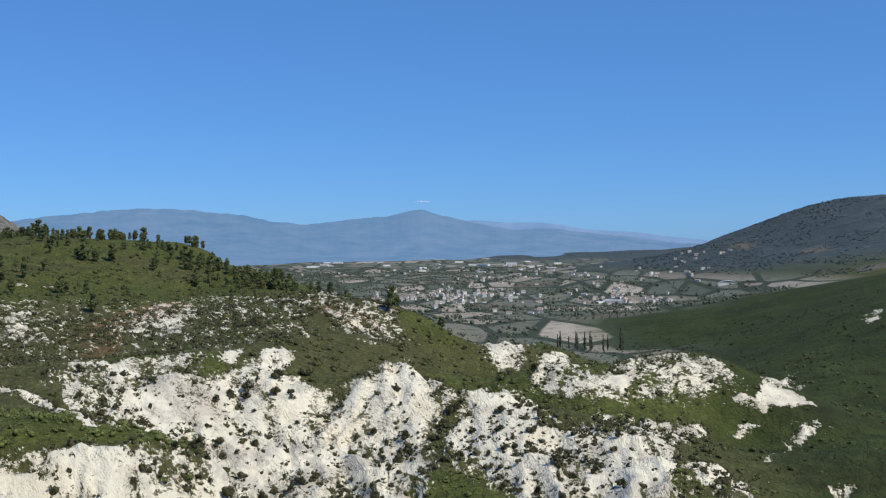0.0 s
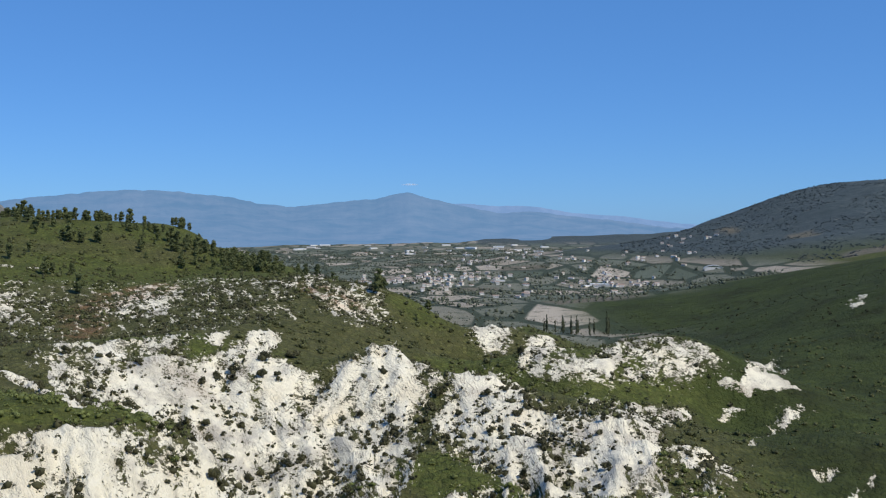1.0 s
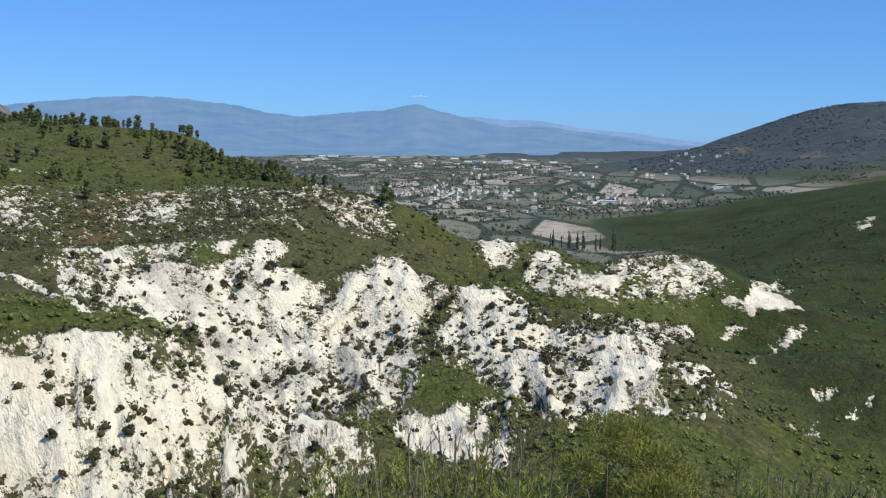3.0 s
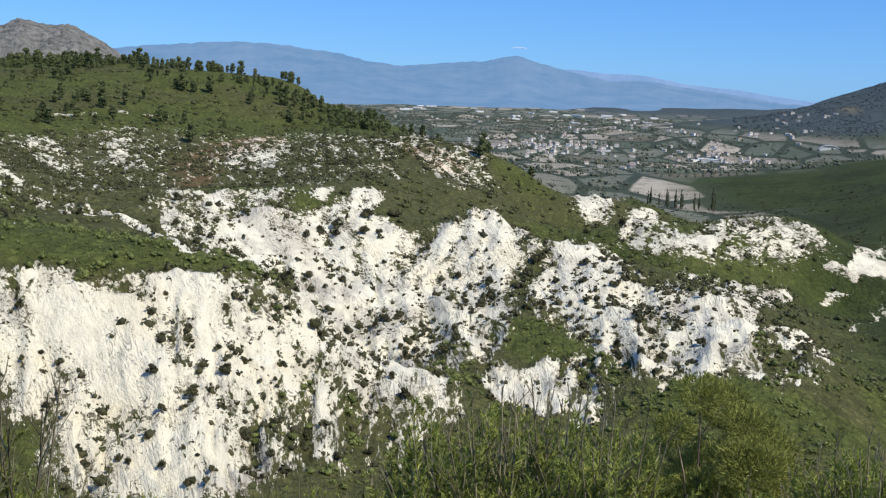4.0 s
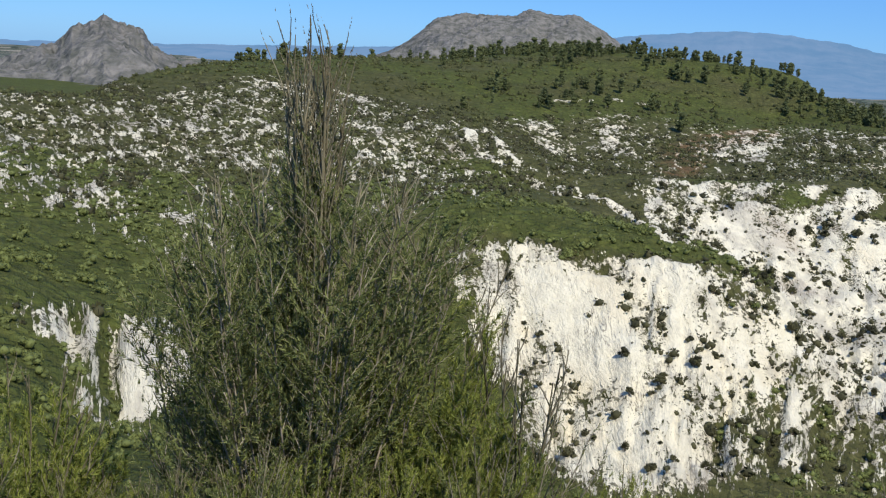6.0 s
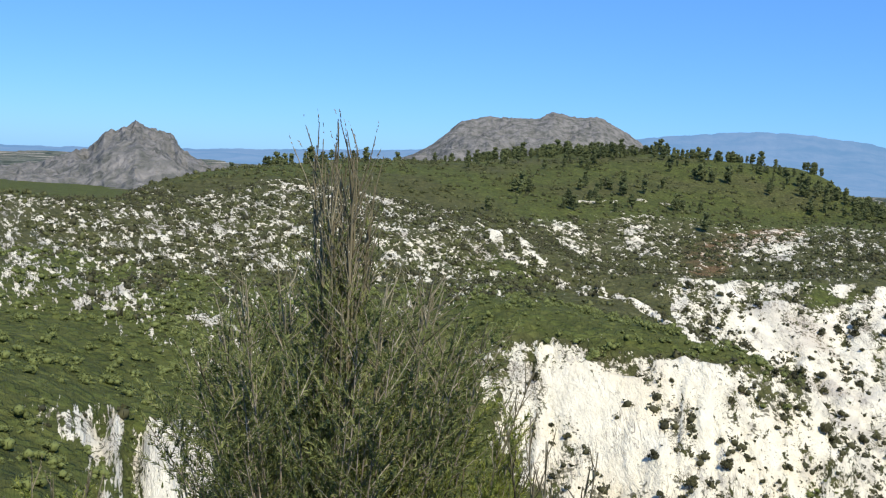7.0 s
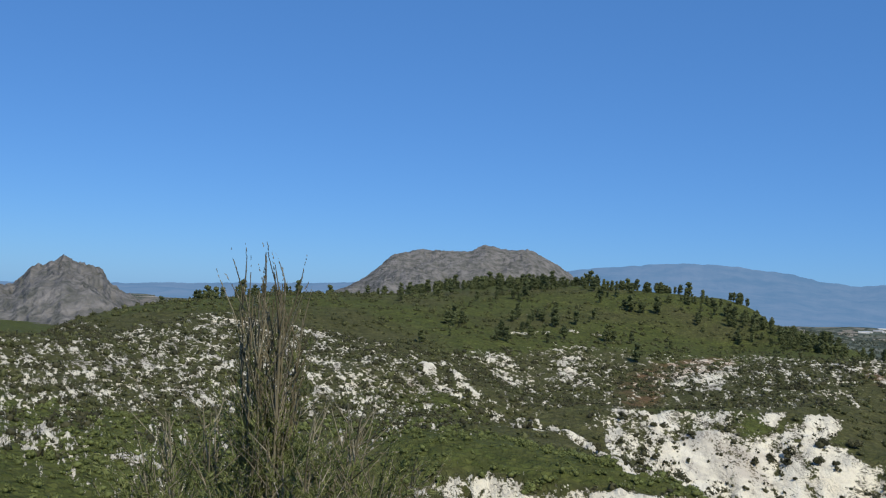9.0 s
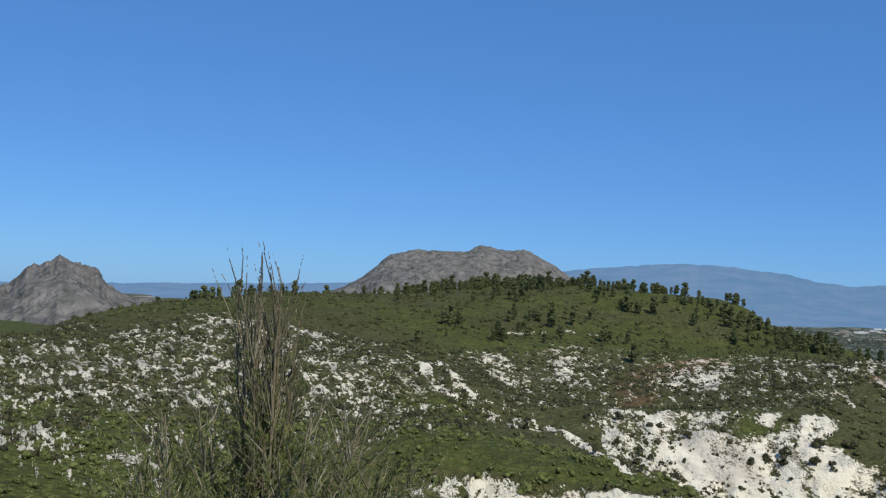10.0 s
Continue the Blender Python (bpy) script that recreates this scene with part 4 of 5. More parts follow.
BUSHES += [(-70.2, 140.4, 1), (-67.3, 134.9, 0.7), (-65.6, 136.9, 0.8), (-53.5, 126.3, 0.7), (-49.6, 123.6, 0.7), (-54.6, 123.6, 0.8), (-52.9, 122.3, 0.7), (-37, 144.1, 0.7), (-25.6, 157.6, 0.7), (-29.2, 139.8, 1.2), (-28.6, 135.1, 1.1), (-24.4, 149.1, 1.2), (-20.9, 143.5, 1.2), (-24.3, 229.2, 1), (-8.6, 231.1, 1.5), (-11.2, 217.4, 1.2), (-9.3, 215.1, 0.9), (12.3, 238.1, 1.9), (16, 223.8, 0.7), (22.4, 213.6, 1.2), (21.8, 205.7, 1.7), (24.7, 207.2, 1.5), (28.3, 217.5, 0.8), (11.6, 204.2, 1), (13.6, 202.8, 0.9), (17, 193.5, 1.6), (3, 218.2, 1.3), (-26.6, 214.7, 1.2), (-24.7, 209.6, 1.1), (-20.6, 208.7, 1)]
BUSHES += [(-52.9, 150.2, 0.7), (1.4, 239.9, 2.1), (-0.3, 234.5, 2), (-1.9, 228.5, 1.7), (22.5, 182.1, 1.4), (10.2, 183.4, 1.4), (-13, 197.7, 1.4), (-15.3, 195, 1.4), (20.9, 354.4, 1.9), (26, 307.9, 2)]
rng = random.Random(4)
xs, ys, arr = scatter(1700, 15, 110, 258, -10.1, 34.1)
covers = cover(xs, ys)
for x, y, b, q in zip(xs, ys, covers, arr.random(1700)):
    if len(BUSHES) < 290 and 0.5 < b < 1.1 and q < (0.38 if x * x + y * y < 153 ** 2 else 0.42):
        BUSHES.append((float(x), float(y), 0.5 + 1.1 * rng.random() ** 2))
BARK = Nodes("bark", 0.9, 0.2)
BARK = BARK.done(BARK.ramp(BARK.noise(14, 4, local=True), (0.35, (0.09, 0.072, 0.055)), (0.65, (0.22, 0.18, 0.14))))
bush_kinds = []
for s in range(5):
    ob = tagged(new("marl_bush"), "round dark green bush on bare white marl", "bush", "bushes on the marl")
    part("foliage", ragged_mesh("foliage", 40 + s, heap(40 + s, 12, 0.6, 0.38, 0.75, 0.3), 46, 0.45, MAQUIS, 1), ob)
    bm = bmesh.new()
    for k in range(4):
        a = k * 1.57 + s
        limb_bm(bm, Vector((0, 0, -0.25)), Vector((0.3 * math.cos(a), 0.3 * math.sin(a), 0.5)), 0.06, 0.02)
    part("branchwork", to_mesh("branchwork", bm, BARK), ob)
    bush_kinds.append(ob)
bz = height(np.array([b[0] for b in BUSHES]), np.array([b[1] for b in BUSHES]))
for i, ((x, y, s), z) in enumerate(zip(BUSHES, bz)):
    m = pose(x, y, float(z) - 0.05, 0, 0, i * 77 % 360) @ Matrix.Diagonal((s * 0.82, s * 0.82, s * 0.9 * (0.85 + 0.4 * rng.random()), 1))
    if i < 5:
        bush_kinds[i].matrix_basis = m
    else:
        src = bush_kinds[i % 5]
        copy_thing(src, Matrix.Identity(4)).matrix_basis = m

# ---- pines of the ridge ----


def pine(seed, tall, bushy):
    rng = random.Random(seed)
    ob = tagged(new("pine_tree"), "dark green pine with an irregular rounded crown on the scrub ridge", "tree", "pines on the ridge")
    bm = bmesh.new()
    lean = Vector((rng.uniform(-0.06, 0.06), rng.uniform(-0.06, 0.06), 1))
    pts = [lean * (tall * f) + Vector((rng.uniform(-0.1, 0.1), rng.uniform(-0.1, 0.1), 0)) for f in (-0.06, 0.2, 0.45, 0.7, 0.92)]
    for k in range(4):
        limb_bm(bm, pts[k], pts[k + 1], 0.17 * (1 - 0.22 * k), 0.17 * (1 - 0.22 * (k + 1)))
    centres = []
    for k in range(bushy):
        f = rng.uniform(0.16, 1.0)
        reach = tall * 0.17 * (1.15 - abs(f - 0.5) * 1.3) * math.sqrt(rng.random())
        a = rng.uniform(0, 6.283)
        c = lean * (tall * f) + Vector((math.cos(a) * reach, math.sin(a) * reach, 0))
        centres.append(c)
        if k % 3 == 0:
            limb_bm(bm, lean * (tall * max(0.25, f - 0.15)), c, 0.06, 0.02, 4)
    part("trunk", to_mesh("trunk", bm, BARK), ob)
    part("crown", ragged_mesh("crown", seed, [(c, tall * 0.122 * rng.uniform(0.7, 1.2)) for c in centres], 14, 0.75, PINE, 1), ob)
    return ob


pine_kinds = [pine(s, h, n) for s, h, n in ((1, 8.0, 34), (2, 9.5, 38), (3, 6.5, 26), (4, 7.5, 34), (5, 5.0, 22))]
# stretches of the plan in azimuth and distance: from, to, nearest, farthest, number
GROVES = [(43.2, 43.7, 473, 485, 3), (40.6, 42.5, 497, 527, 10), (40, 40.4, 515, 522, 2), (37.2, 39.4, 527, 551, 7), (33.5, 34.8, 557, 569, 5), (24.8, 32.5, 563, 605, 20), (20.9, 25.6, 527, 605, 28), (21.3, 30.8, 545, 599, 16),
          (16.6, 21.3, 515, 587, 26), (13.2, 16.6, 515, 563, 8), (9.8, 14, 479, 545, 22), (8, 10.6, 455, 509, 14), (4.6, 8, 431, 479, 8), (26.5, 33.3, 467, 563, 10), (30.8, 40.1, 455, 527, 8), (17.1, 26.5, 395, 527, 16), (10.2, 17.1, 395, 503, 8),
          (-0.1, 4.2, 359, 407, 7), (18.8, 34.2, 359, 455, 4)]
spots = []
rng = random.Random(8)
for a0, a1, r0, r1, n in GROVES:
    spots += [(rng.uniform(a0, a1), rng.uniform(r0, r1)) for k in range(n)]
px = [-r * math.sin(radians(a)) for a, r in spots]
py = [r * math.cos(radians(a)) for a, r in spots]
# clumps on the brow: middle, reach, number
for x, y, reach, n in ((-211, 460, 10, 8), (-198, 377, 6, 5), (-184, 413, 12, 9), (-176, 418, 6, 6), (-158, 475, 8, 5), (-129, 560, 8, 8), (-684, 3306, 8, 8), (-567, 3031, 9, 10), (-427, 2588, 8, 8), (-171, 363, 5, 4), (-143, 411, 6, 5)):
    for k in range(n):
        px.append(x + rng.gauss(0, reach * 0.45))
        py.append(y + rng.gauss(0, reach * 0.6))
px, py = np.array(px), np.array(py)
wood_z = height(px, py)
for i, (x, y, z) in enumerate(zip(px, py, wood_z)):
    k = rng.uniform(0.45, 0.8)
    m = pose(x, y, z, 0, 0, rng.uniform(0, 360)) @ Matrix.Diagonal((k * 1.08, k * 1.08, k, 1))
    if i < 5:
        pine_kinds[i].matrix_basis = m
    else:
        copy_thing(pine_kinds[i % 5], Matrix.Identity(4)).matrix_basis = m

# the closed wood along the crest, behind the single trees
wx, wy = [], []
for a0, a1, r0, r1, n in ((24.8, 32.5, 563, 605, 110), (19.5, 27.0, 535, 605, 110), (16.6, 20.0, 525, 587, 40), (11.0, 16.6, 495, 560, 50), (7.0, 11.0, 450, 510, 40), (38.0, 42.3, 497, 535, 8)):
    while n > 0:
        a, r, k = radians(rng.uniform(a0, a1)), rng.uniform(r0, r1), rng.randint(2, 6)
        for i in range(k):
            wx.append(-r * math.sin(a) + rng.gauss(0, 4))
            wy.append(r * math.cos(a) + rng.gauss(0, 6))
        n -= k
wx, wy = np.array(wx), np.array(wy)
places = [(x, y, z - 0.8, rng.uniform(0.4, 0.68), rng.uniform(0, 6.28), rng.uniform(0.85, 1.15)) for x, y, z in zip(wx, wy, height(wx, wy))]
tagged(new("pine_wood", stuff_mesh("pine_wood", [c.data for ob in pine_kinds for c in ob.children if c.name.startswith("crown")], places, PINE)), "dark green pine wood along the crest of the ridge", "trees", kind="stuff")

# ---- plants close to the viewer ----


def leafy_material(name, dark, mid, light):
    m = Nodes(name, 0.7, 0.3)
    v = m.math("ADD", m.math("MULTIPLY", m.noise(2.2, 3, local=True), 0.75), m.math("MULTIPLY", m.island(), 0.45))
    colour = m.ramp(v, (0.3, dark), (0.58, mid), (0.85, light))
    # light shines through thin leaves
    thin, both = m.add("ShaderNodeBsdfTranslucent"), m.add("ShaderNodeMixShader")
    m.link(colour, thin.inputs["Color"])
    both.inputs[0].default_value = 0.32
    m.link(m.bsdf.outputs[0], both.inputs[1])
    m.link(thin.outputs[0], both.inputs[2])
    m.link(both.outputs[0], m.tree.nodes["Material Output"].inputs[0])
    return m.done(colour)


TWIG = Nodes("grey_twigs", 0.85, 0.2)
TWIG = TWIG.done(TWIG.ramp(TWIG.noise(9, 4, local=True), (0.35, (0.18, 0.15, 0.115)), (0.65, (0.40, 0.35, 0.28))))
NEEDLE = leafy_material("heath_needles", (0.055, 0.074, 0.022), (0.150, 0.178, 0.055), (0.30, 0.32, 0.12))
FRESH = leafy_material("fresh_needles", (0.09, 0.12, 0.025), (0.225, 0.265, 0.05), (0.37, 0.385, 0.10))
DRY = leafy_material("dry_shoots", (0.13, 0.112, 0.070), (0.26, 0.232, 0.15), (0.38, 0.345, 0.24))
LIGHT = leafy_material("light_needles", (0.085, 0.10, 0.022), (0.225, 0.24, 0.052), (0.37, 0.375, 0.105))
BLADE = leafy_material("grass_blades", (0.05, 0.065, 0.016), (0.11, 0.125, 0.035), (0.24, 0.22, 0.10))


class Strands:
    """Collects thin tubes and needle leaves as arrays."""

    def __init__(self):
        self.co, self.tri, self.n = [], [], 0

    def tube(self, pts, r0, r1):
        k = len(pts)
        ring = np.array([(1, 0, 0), (-0.5, 0.866, 0), (-0.5, -0.866, 0)])
        rad = np.linspace(r0, r1, k)[:, None, None]
        co = (np.array(pts)[:, None] + ring[None] * rad).reshape(-1, 3)
        tri = []
        for i in range(k - 1):
            for j in range(3):
                a, b, c, d = i * 3 + j, i * 3 + (j + 1) % 3, i * 3 + 3 + j, i * 3 + 3 + (j + 1) % 3
                tri += [(a, b, d), (a, d, c)]
        self.put(co, np.array(tri))

    def needles(self, base, way, side):
        """Thin triangles from base points along way, side wide."""
        co = np.stack([base - side, base + side, base + way], 1).reshape(-1, 3)
        self.put(co, np.arange(len(co)).reshape(-1, 3))

    def put(self, co, tri):
        self.co.append(co)
        self.tri.append(tri + self.n)
        self.n += len(co)

    def mesh(self, name, material):
        co, tri = np.concatenate(self.co), np.concatenate(self.tri)
        me = bpy.data.meshes.new(name)
        me.vertices.add(len(co))
        me.vertices.foreach_set("co", co.ravel())
        me.loops.add(tri.size)
        me.loops.foreach_set("vertex_index", tri.ravel().astype(np.int32))
        me.polygons.add(len(tri))
        me.polygons.foreach_set("loop_start", np.arange(0, tri.size, 3, dtype=np.int32))
        me.update(calc_edges=True)
        me.materials.append(material)
        return me


def unit(v):
    return v / (np.linalg.norm(v, axis=-1, keepdims=True) + 1e-9)


def bend(rng, start, way, length, steps, up, wobble):
    """A shoot that grows from start along way and turns upward."""
    pts, d = [np.array(start, float)], unit(np.array(way, float))
    for k in range(steps):
        d = unit(d + np.array((0, 0, up / steps)) + rng.normal(0, wobble / steps, 3))
        pts.append(pts[-1] + d * length / steps)
    return np.array(pts)


def leaf_along(rng, strands, pts, count, length, width, open_angle):
    seg = rng.integers(0, len(pts) - 1, count)
    f = rng.random((count, 1))
    base = pts[seg] * (1 - f) + pts[seg + 1] * f
    d = unit(pts[seg + 1] - pts[seg])
    out = unit(np.cross(d, unit(rng.normal(0, 1, (count, 3)))))
    way = unit(d * math.cos(open_angle) + out * math.sin(open_angle)) * (length * rng.uniform(0.6, 1.3, (count, 1)))
    side = unit(np.cross(way, rng.normal(0, 1, (count, 3)))) * width
    strands.needles(base, way, side)


def heath(seed, label, tall, spread, stems, shoots, leaves, leaf_len, leaf_w, green, dry_top=0.0, up=0.6, base_spread=0.12, name="heath_bush", category="bush", group="", split=False, low=0.12, fan=0.5, core=False, out=1.0):
    """An upright many-stemmed bush: woody stems, side shoots with needle leaves, dry leafless tips."""
    rng = np.random.default_rng(seed)
    ob = tagged(new(name), label, category, group)
    wood, leaf, dry = Strands(), Strands(), Strands()
    for s in range(stems):
        a = rng.uniform(0, 2 * math.pi)
        q = math.sqrt((s + rng.random()) / stems)
        inner = core and s < stems * 0.24
        length = tall * (0.55 + 0.45 * rng.random() if inner else (1.0 - fan * q ** 1.5) * rng.uniform(0.88, 1.0))
        if core and not inner:
            length *= 0.92
        foot = base_spread * q * (0.6 if inner else 1.0)
        start = np.array((math.cos(a) * foot, math.sin(a) * foot, -0.1))
        lean = spread * q * (0.01 + 0.4 * (1 - length / tall) if inner else 1.0)
        way = np.array((math.cos(a) * lean, math.sin(a) * lean, tall * 0.75))
        if split:
            wood, leaf, dry = Strands(), Strands(), Strands()
        stem = bend(rng, start, way, length, 12, up * 0.3, 0.14 if inner else 0.28)
        wood.tube(stem, 0.004 + 0.002 * tall, 0.0025)
        n = max(3, int(shoots * length / tall))
        for k in range(n):
            f = low + (0.98 - low) * (k + rng.random()) / n
            i = min(int(f * 12), 11)
            p = stem[i] + (stem[i + 1] - stem[i]) * (f * 12 - i)
            b = rng.uniform(0, 2 * math.pi)
            d = unit(stem[i + 1] - stem[i]) * 0.9 + np.array((math.cos(b), math.sin(b), 0.1)) * (rng.uniform(0.12, 0.4) if inner else out * rng.uniform(0.35, 0.9))
            sl = tall * rng.uniform(0.12, 0.27) * (1.15 - 0.6 * f)
            pts = bend(rng, p, d, sl, 5, up, 0.55)
            if f > 1 - dry_top * (1.25 - q) and q < 0.7:
                dry.tube(pts[::2], 0.005, 0.0025)
                leaf_along(rng, dry, pts, leaves // 3, leaf_len * 0.4, leaf_w, 0.35)
            else:
                if split:
                    wood.tube(pts[::2], 0.003, 0.0015)
                leaf_along(rng, leaf, pts, leaves, leaf_len, leaf_w, 0.7)
        if dry_top and q < 0.7:
            dry.tube(stem[7:], 0.008, 0.0035)
            leaf_along(rng, dry, stem[7:], leaves, leaf_len * 0.45, leaf_w, 0.3)
        else:
            leaf_along(rng, leaf, stem[4:], leaves, leaf_len, leaf_w, 0.5)
        if split:
            branch = part("stem", wood.mesh("stem", TWIG), ob)
            part("foliage", leaf.mesh("foliage", green), branch)
            if dry.n:
                part("dry_tip", dry.mesh("dry_tip", DRY), branch, "grey-brown leafless shoot tip")
    if not split:
        part("branchwork", wood.mesh("branchwork", TWIG), ob)
        part("foliage", leaf.mesh("foliage", green), ob)
        if dry.n:
            tagged(part("dry_growth", dry.mesh("dry_growth", DRY), ob, "grey-brown leafless shoot tips"), kind="stuff")
    return ob


def tuft_bush(seed, label, reach, tall, lumps, leaves, leaf_len, leaf_w, green, name="round_bush"):
    """A rounded bush of many leafy tufts on short branches."""
    rng = np.random.default_rng(seed)
    ob = tagged(new(name), label, "bush")
    for k in range(lumps):
        a, q = rng.uniform(0, 2 * math.pi), math.sqrt(rng.random())
        top = tall * math.sqrt(max(0.05, 1 - (q * 0.92) ** 2))
        c = np.array((math.cos(a) * q * reach, math.sin(a) * q * reach, top * rng.uniform(0.55, 1.0) - 0.25))
        size = rng.uniform(0.18, 0.38)
        wood, leaf = Strands(), Strands()
        pts = bend(rng, (c[0] * 0.15, c[1] * 0.15, 0.0), c * (1, 1, 0.8), float(np.linalg.norm(c)), 6, 0.3, 0.3)
        pts[-1] = c
        wood.tube(pts, 0.022, 0.006)
        n = int(leaves * size / 0.25)
        d = unit(rng.normal(0, 1, (n, 3)))
        base = c + d * (size * rng.uniform(0.35, 1.0, (n, 1)) ** 0.5) * (1, 1, 0.8)
        way = unit(d + rng.normal(0, 0.5, (n, 3)) + (0, 0, 0.5)) * (leaf_len * rng.uniform(0.6, 1.3, (n, 1)))
        leaf.needles(base, way, unit(np.cross(way, rng.normal(0, 1, (n, 3)))) * leaf_w)
        branch = part("branch", wood.mesh("branch", BARK), ob)
        part("foliage", leaf.mesh("foliage", green), branch)
    return ob


def stand(ob, az, r, sink=0.05, turn=0.0, size=1.0):
    x, y = -r * math.sin(radians(az)), r * math.cos(radians(az))
    z = float(height(np.array([x]), np.array([y]))[0])
    ob.matrix_basis = pose(x, y, z - sink, 0, 0, turn) @ Matrix.Diagonal((size, size, size, 1))
    return ob


# the tall bush before the white bowl
stand(heath(3, "tall heath bush with green needles and grey dry shoot tips", 3.0, 0.78, 96, 34, 78, 0.042, 0.0036, NEEDLE, 0.3, name="tall_heath_bush", split=True, low=0.05, fan=0.36, base_spread=0.34, core=True, up=0.28, out=1.7), 39.1, 6)
stand(heath(4, "dense green heath bush beside the tall one", 2.3, 1.0, 40, 22, 100, 0.045, 0.0032, FRESH, 0.2, split=True), 33.6, 6.2, 0.05, 40, 0.9)
stand(heath(5, "dense bright green heath bush", 1.25, 0.9, 40, 20, 120, 0.045, 0.0034, FRESH, 0.0, split=True), 30.4, 5.5, 0.05, 90, 0.72)
stand(heath(6, "grey-tipped heath bush with thin upright shoots", 1.45, 0.8, 30, 14, 26, 0.045, 0.003, NEEDLE, 0.5, split=True), 43.7, 6.2, 0.05, 10)
stand(heath(16, "thin heath bush with grey upright twigs", 1.75, 0.8, 24, 13, 22, 0.04, 0.003, NEEDLE, 0.65, split=True), 27.7, 5.9, 0.05, 70)
# round yellow-green bush over the gully
stand(tuft_bush(7, "round yellow-green bush with dense fine foliage", 1.05, 2.65, 66, 1900, 0.048, 0.0048, LIGHT), -10.2, 9.8, 0.1)
stand(tuft_bush(9, "small round green bush beside the large one", 0.55, 2.3, 26, 800, 0.075, 0.006, FRESH), -5.5, 10.5, 0.1)
stand(heath(8, "green heath bush with upright shoots", 1.35, 1.0, 40, 16, 80, 0.045, 0.0036, FRESH, 0.15, split=True), 53.7, 6.5, 0.05)

kinds = [heath(20, "low green heath with upright shoots on the hill's brow", 1.6, 0.9, 24, 10, 36, 0.05, 0.005, FRESH, 0.1, group="heath on the brow"),
         heath(21, "low olive heath with brown shoot tips on the hill's brow", 1.5, 0.8, 22, 10, 34, 0.05, 0.005, NEEDLE, 0.35, group="heath on the brow"),
         heath(22, "low green heath with dense needles on the hill's brow", 1.25, 0.9, 24, 9, 38, 0.05, 0.005, FRESH, 0.0, group="heath on the brow")]
rng = random.Random(31)
patches = []
# from, to azimuth; nearest, farthest; number; size
for a0, a1, r0, r1, n, s0, s1 in ((-5, 4.2, 6.7, 9.6, 22, 0.95, 1.25), (4.2, 8.0, 6.7, 9.6, 12, 0.6, 0.85), (-25.2, -12.5, 6.2, 8.2, 34, 0.8, 1.1), (-11.7, -4.2, 6.2, 8.4, 8, 0.4, 0.6), (10.1, 25.4, 5.7, 9, 26, 0.3, 0.5),
                                  (25.4, 47.3, 4.8, 6.2, 16, 0.3, 0.5), (46.5, 52, 5, 7.8, 8, 0.35, 0.55), (52, 62.3, 5, 7.8, 13, 0.45, 0.7), (-37.7, -25.2, 6, 10.8, 6, 0.8, 1.2)):
    patches += [(rng.uniform(a0, a1), rng.uniform(r0, r1), rng.uniform(s0, s1)) for k in range(n)]
for i, (az, r, s) in enumerate(patches):
    ob = kinds[i] if i < 3 else copy_thing(kinds[i % 3], Matrix.Identity(4))
    stand(ob, az, r, 0.05, rng.uniform(0, 360), s)


def grass_stuff():
    """Blades of grass over the ground near the viewer."""
    rng = np.random.default_rng(9)
    n = 42000
    az, r = np.radians(rng.uniform(-34, 66, n)), np.sqrt(rng.uniform(2.2 ** 2, 13 ** 2, n))
    x, y = -r * np.sin(az), r * np.cos(az)
    keep = fbm(x / 0.6, y / 0.6, 2, 77) > 0.4
    x, y = x[keep], y[keep]
    z = height(x, y)
    base = np.stack([x, y, z - 0.02], -1)
    lean = rng.normal(0, 0.35, (len(x), 3))
    lean[:, 2] = 1
    way = unit(lean) * rng.uniform(0.08, 0.36, (len(x), 1))
    side = unit(np.cross(way, rng.normal(0, 1, (len(x), 3)))) * 0.004
    st = Strands()
    st.needles(base, way, side)
    return st.mesh("grass", BLADE)


tagged(new("grass", grass_stuff()), "green and straw-coloured grass blades on the hill's brow", "grass", kind="stuff")

# ---- the plain: houses, halls, cypresses, groves ----
WALL = Nodes("white_render", 0.85, 0.2)
WALL = WALL.done(WALL.mix(WALL.random(), (0.55, 0.52, 0.47), (0.82, 0.80, 0.76)))
ROOF = Nodes("clay_tiles", 0.85, 0.2)
ROOF = ROOF.done(ROOF.mix(ROOF.random(), (0.26, 0.18, 0.14), (0.40, 0.34, 0.30)))
GLASS = Nodes("dark_window", 0.15, 0.5).done((0.03, 0.035, 0.04))
SHEET = Nodes("white_sheet_metal", 0.5, 0.4).done((0.62, 0.64, 0.66))


def box_bm(bm, x0, y0, z0, x1, y1, z1):
    bmesh.ops.create_cube(bm, size=1, matrix=Matrix.Translation(((x0 + x1) / 2, (y0 + y1) / 2, (z0 + z1) / 2)) @ Matrix.Diagonal((x1 - x0, y1 - y0, z1 - z0, 1)))


def gable_bm(bm, w, d, z, rise, eave):
    """A pitched roof with eaves and thickness, ridge along x."""
    a = [bm.verts.new(p) for p in ((-w / 2 - eave, -d / 2 - eave, z - 0.1), (w / 2 + eave, -d / 2 - eave, z - 0.1), (w / 2 + eave, 0, z + rise), (-w / 2 - eave, 0, z + rise),
                                   (-w / 2 - eave, d / 2 + eave, z - 0.1), (w / 2 + eave, d / 2 + eave, z - 0.1))]
    for f in ((0, 1, 2, 3), (3, 2, 5, 4), (0, 3, 4), (1, 5, 2), (1, 0, 4, 5)):
        bm.faces.new([a[k] for k in f])


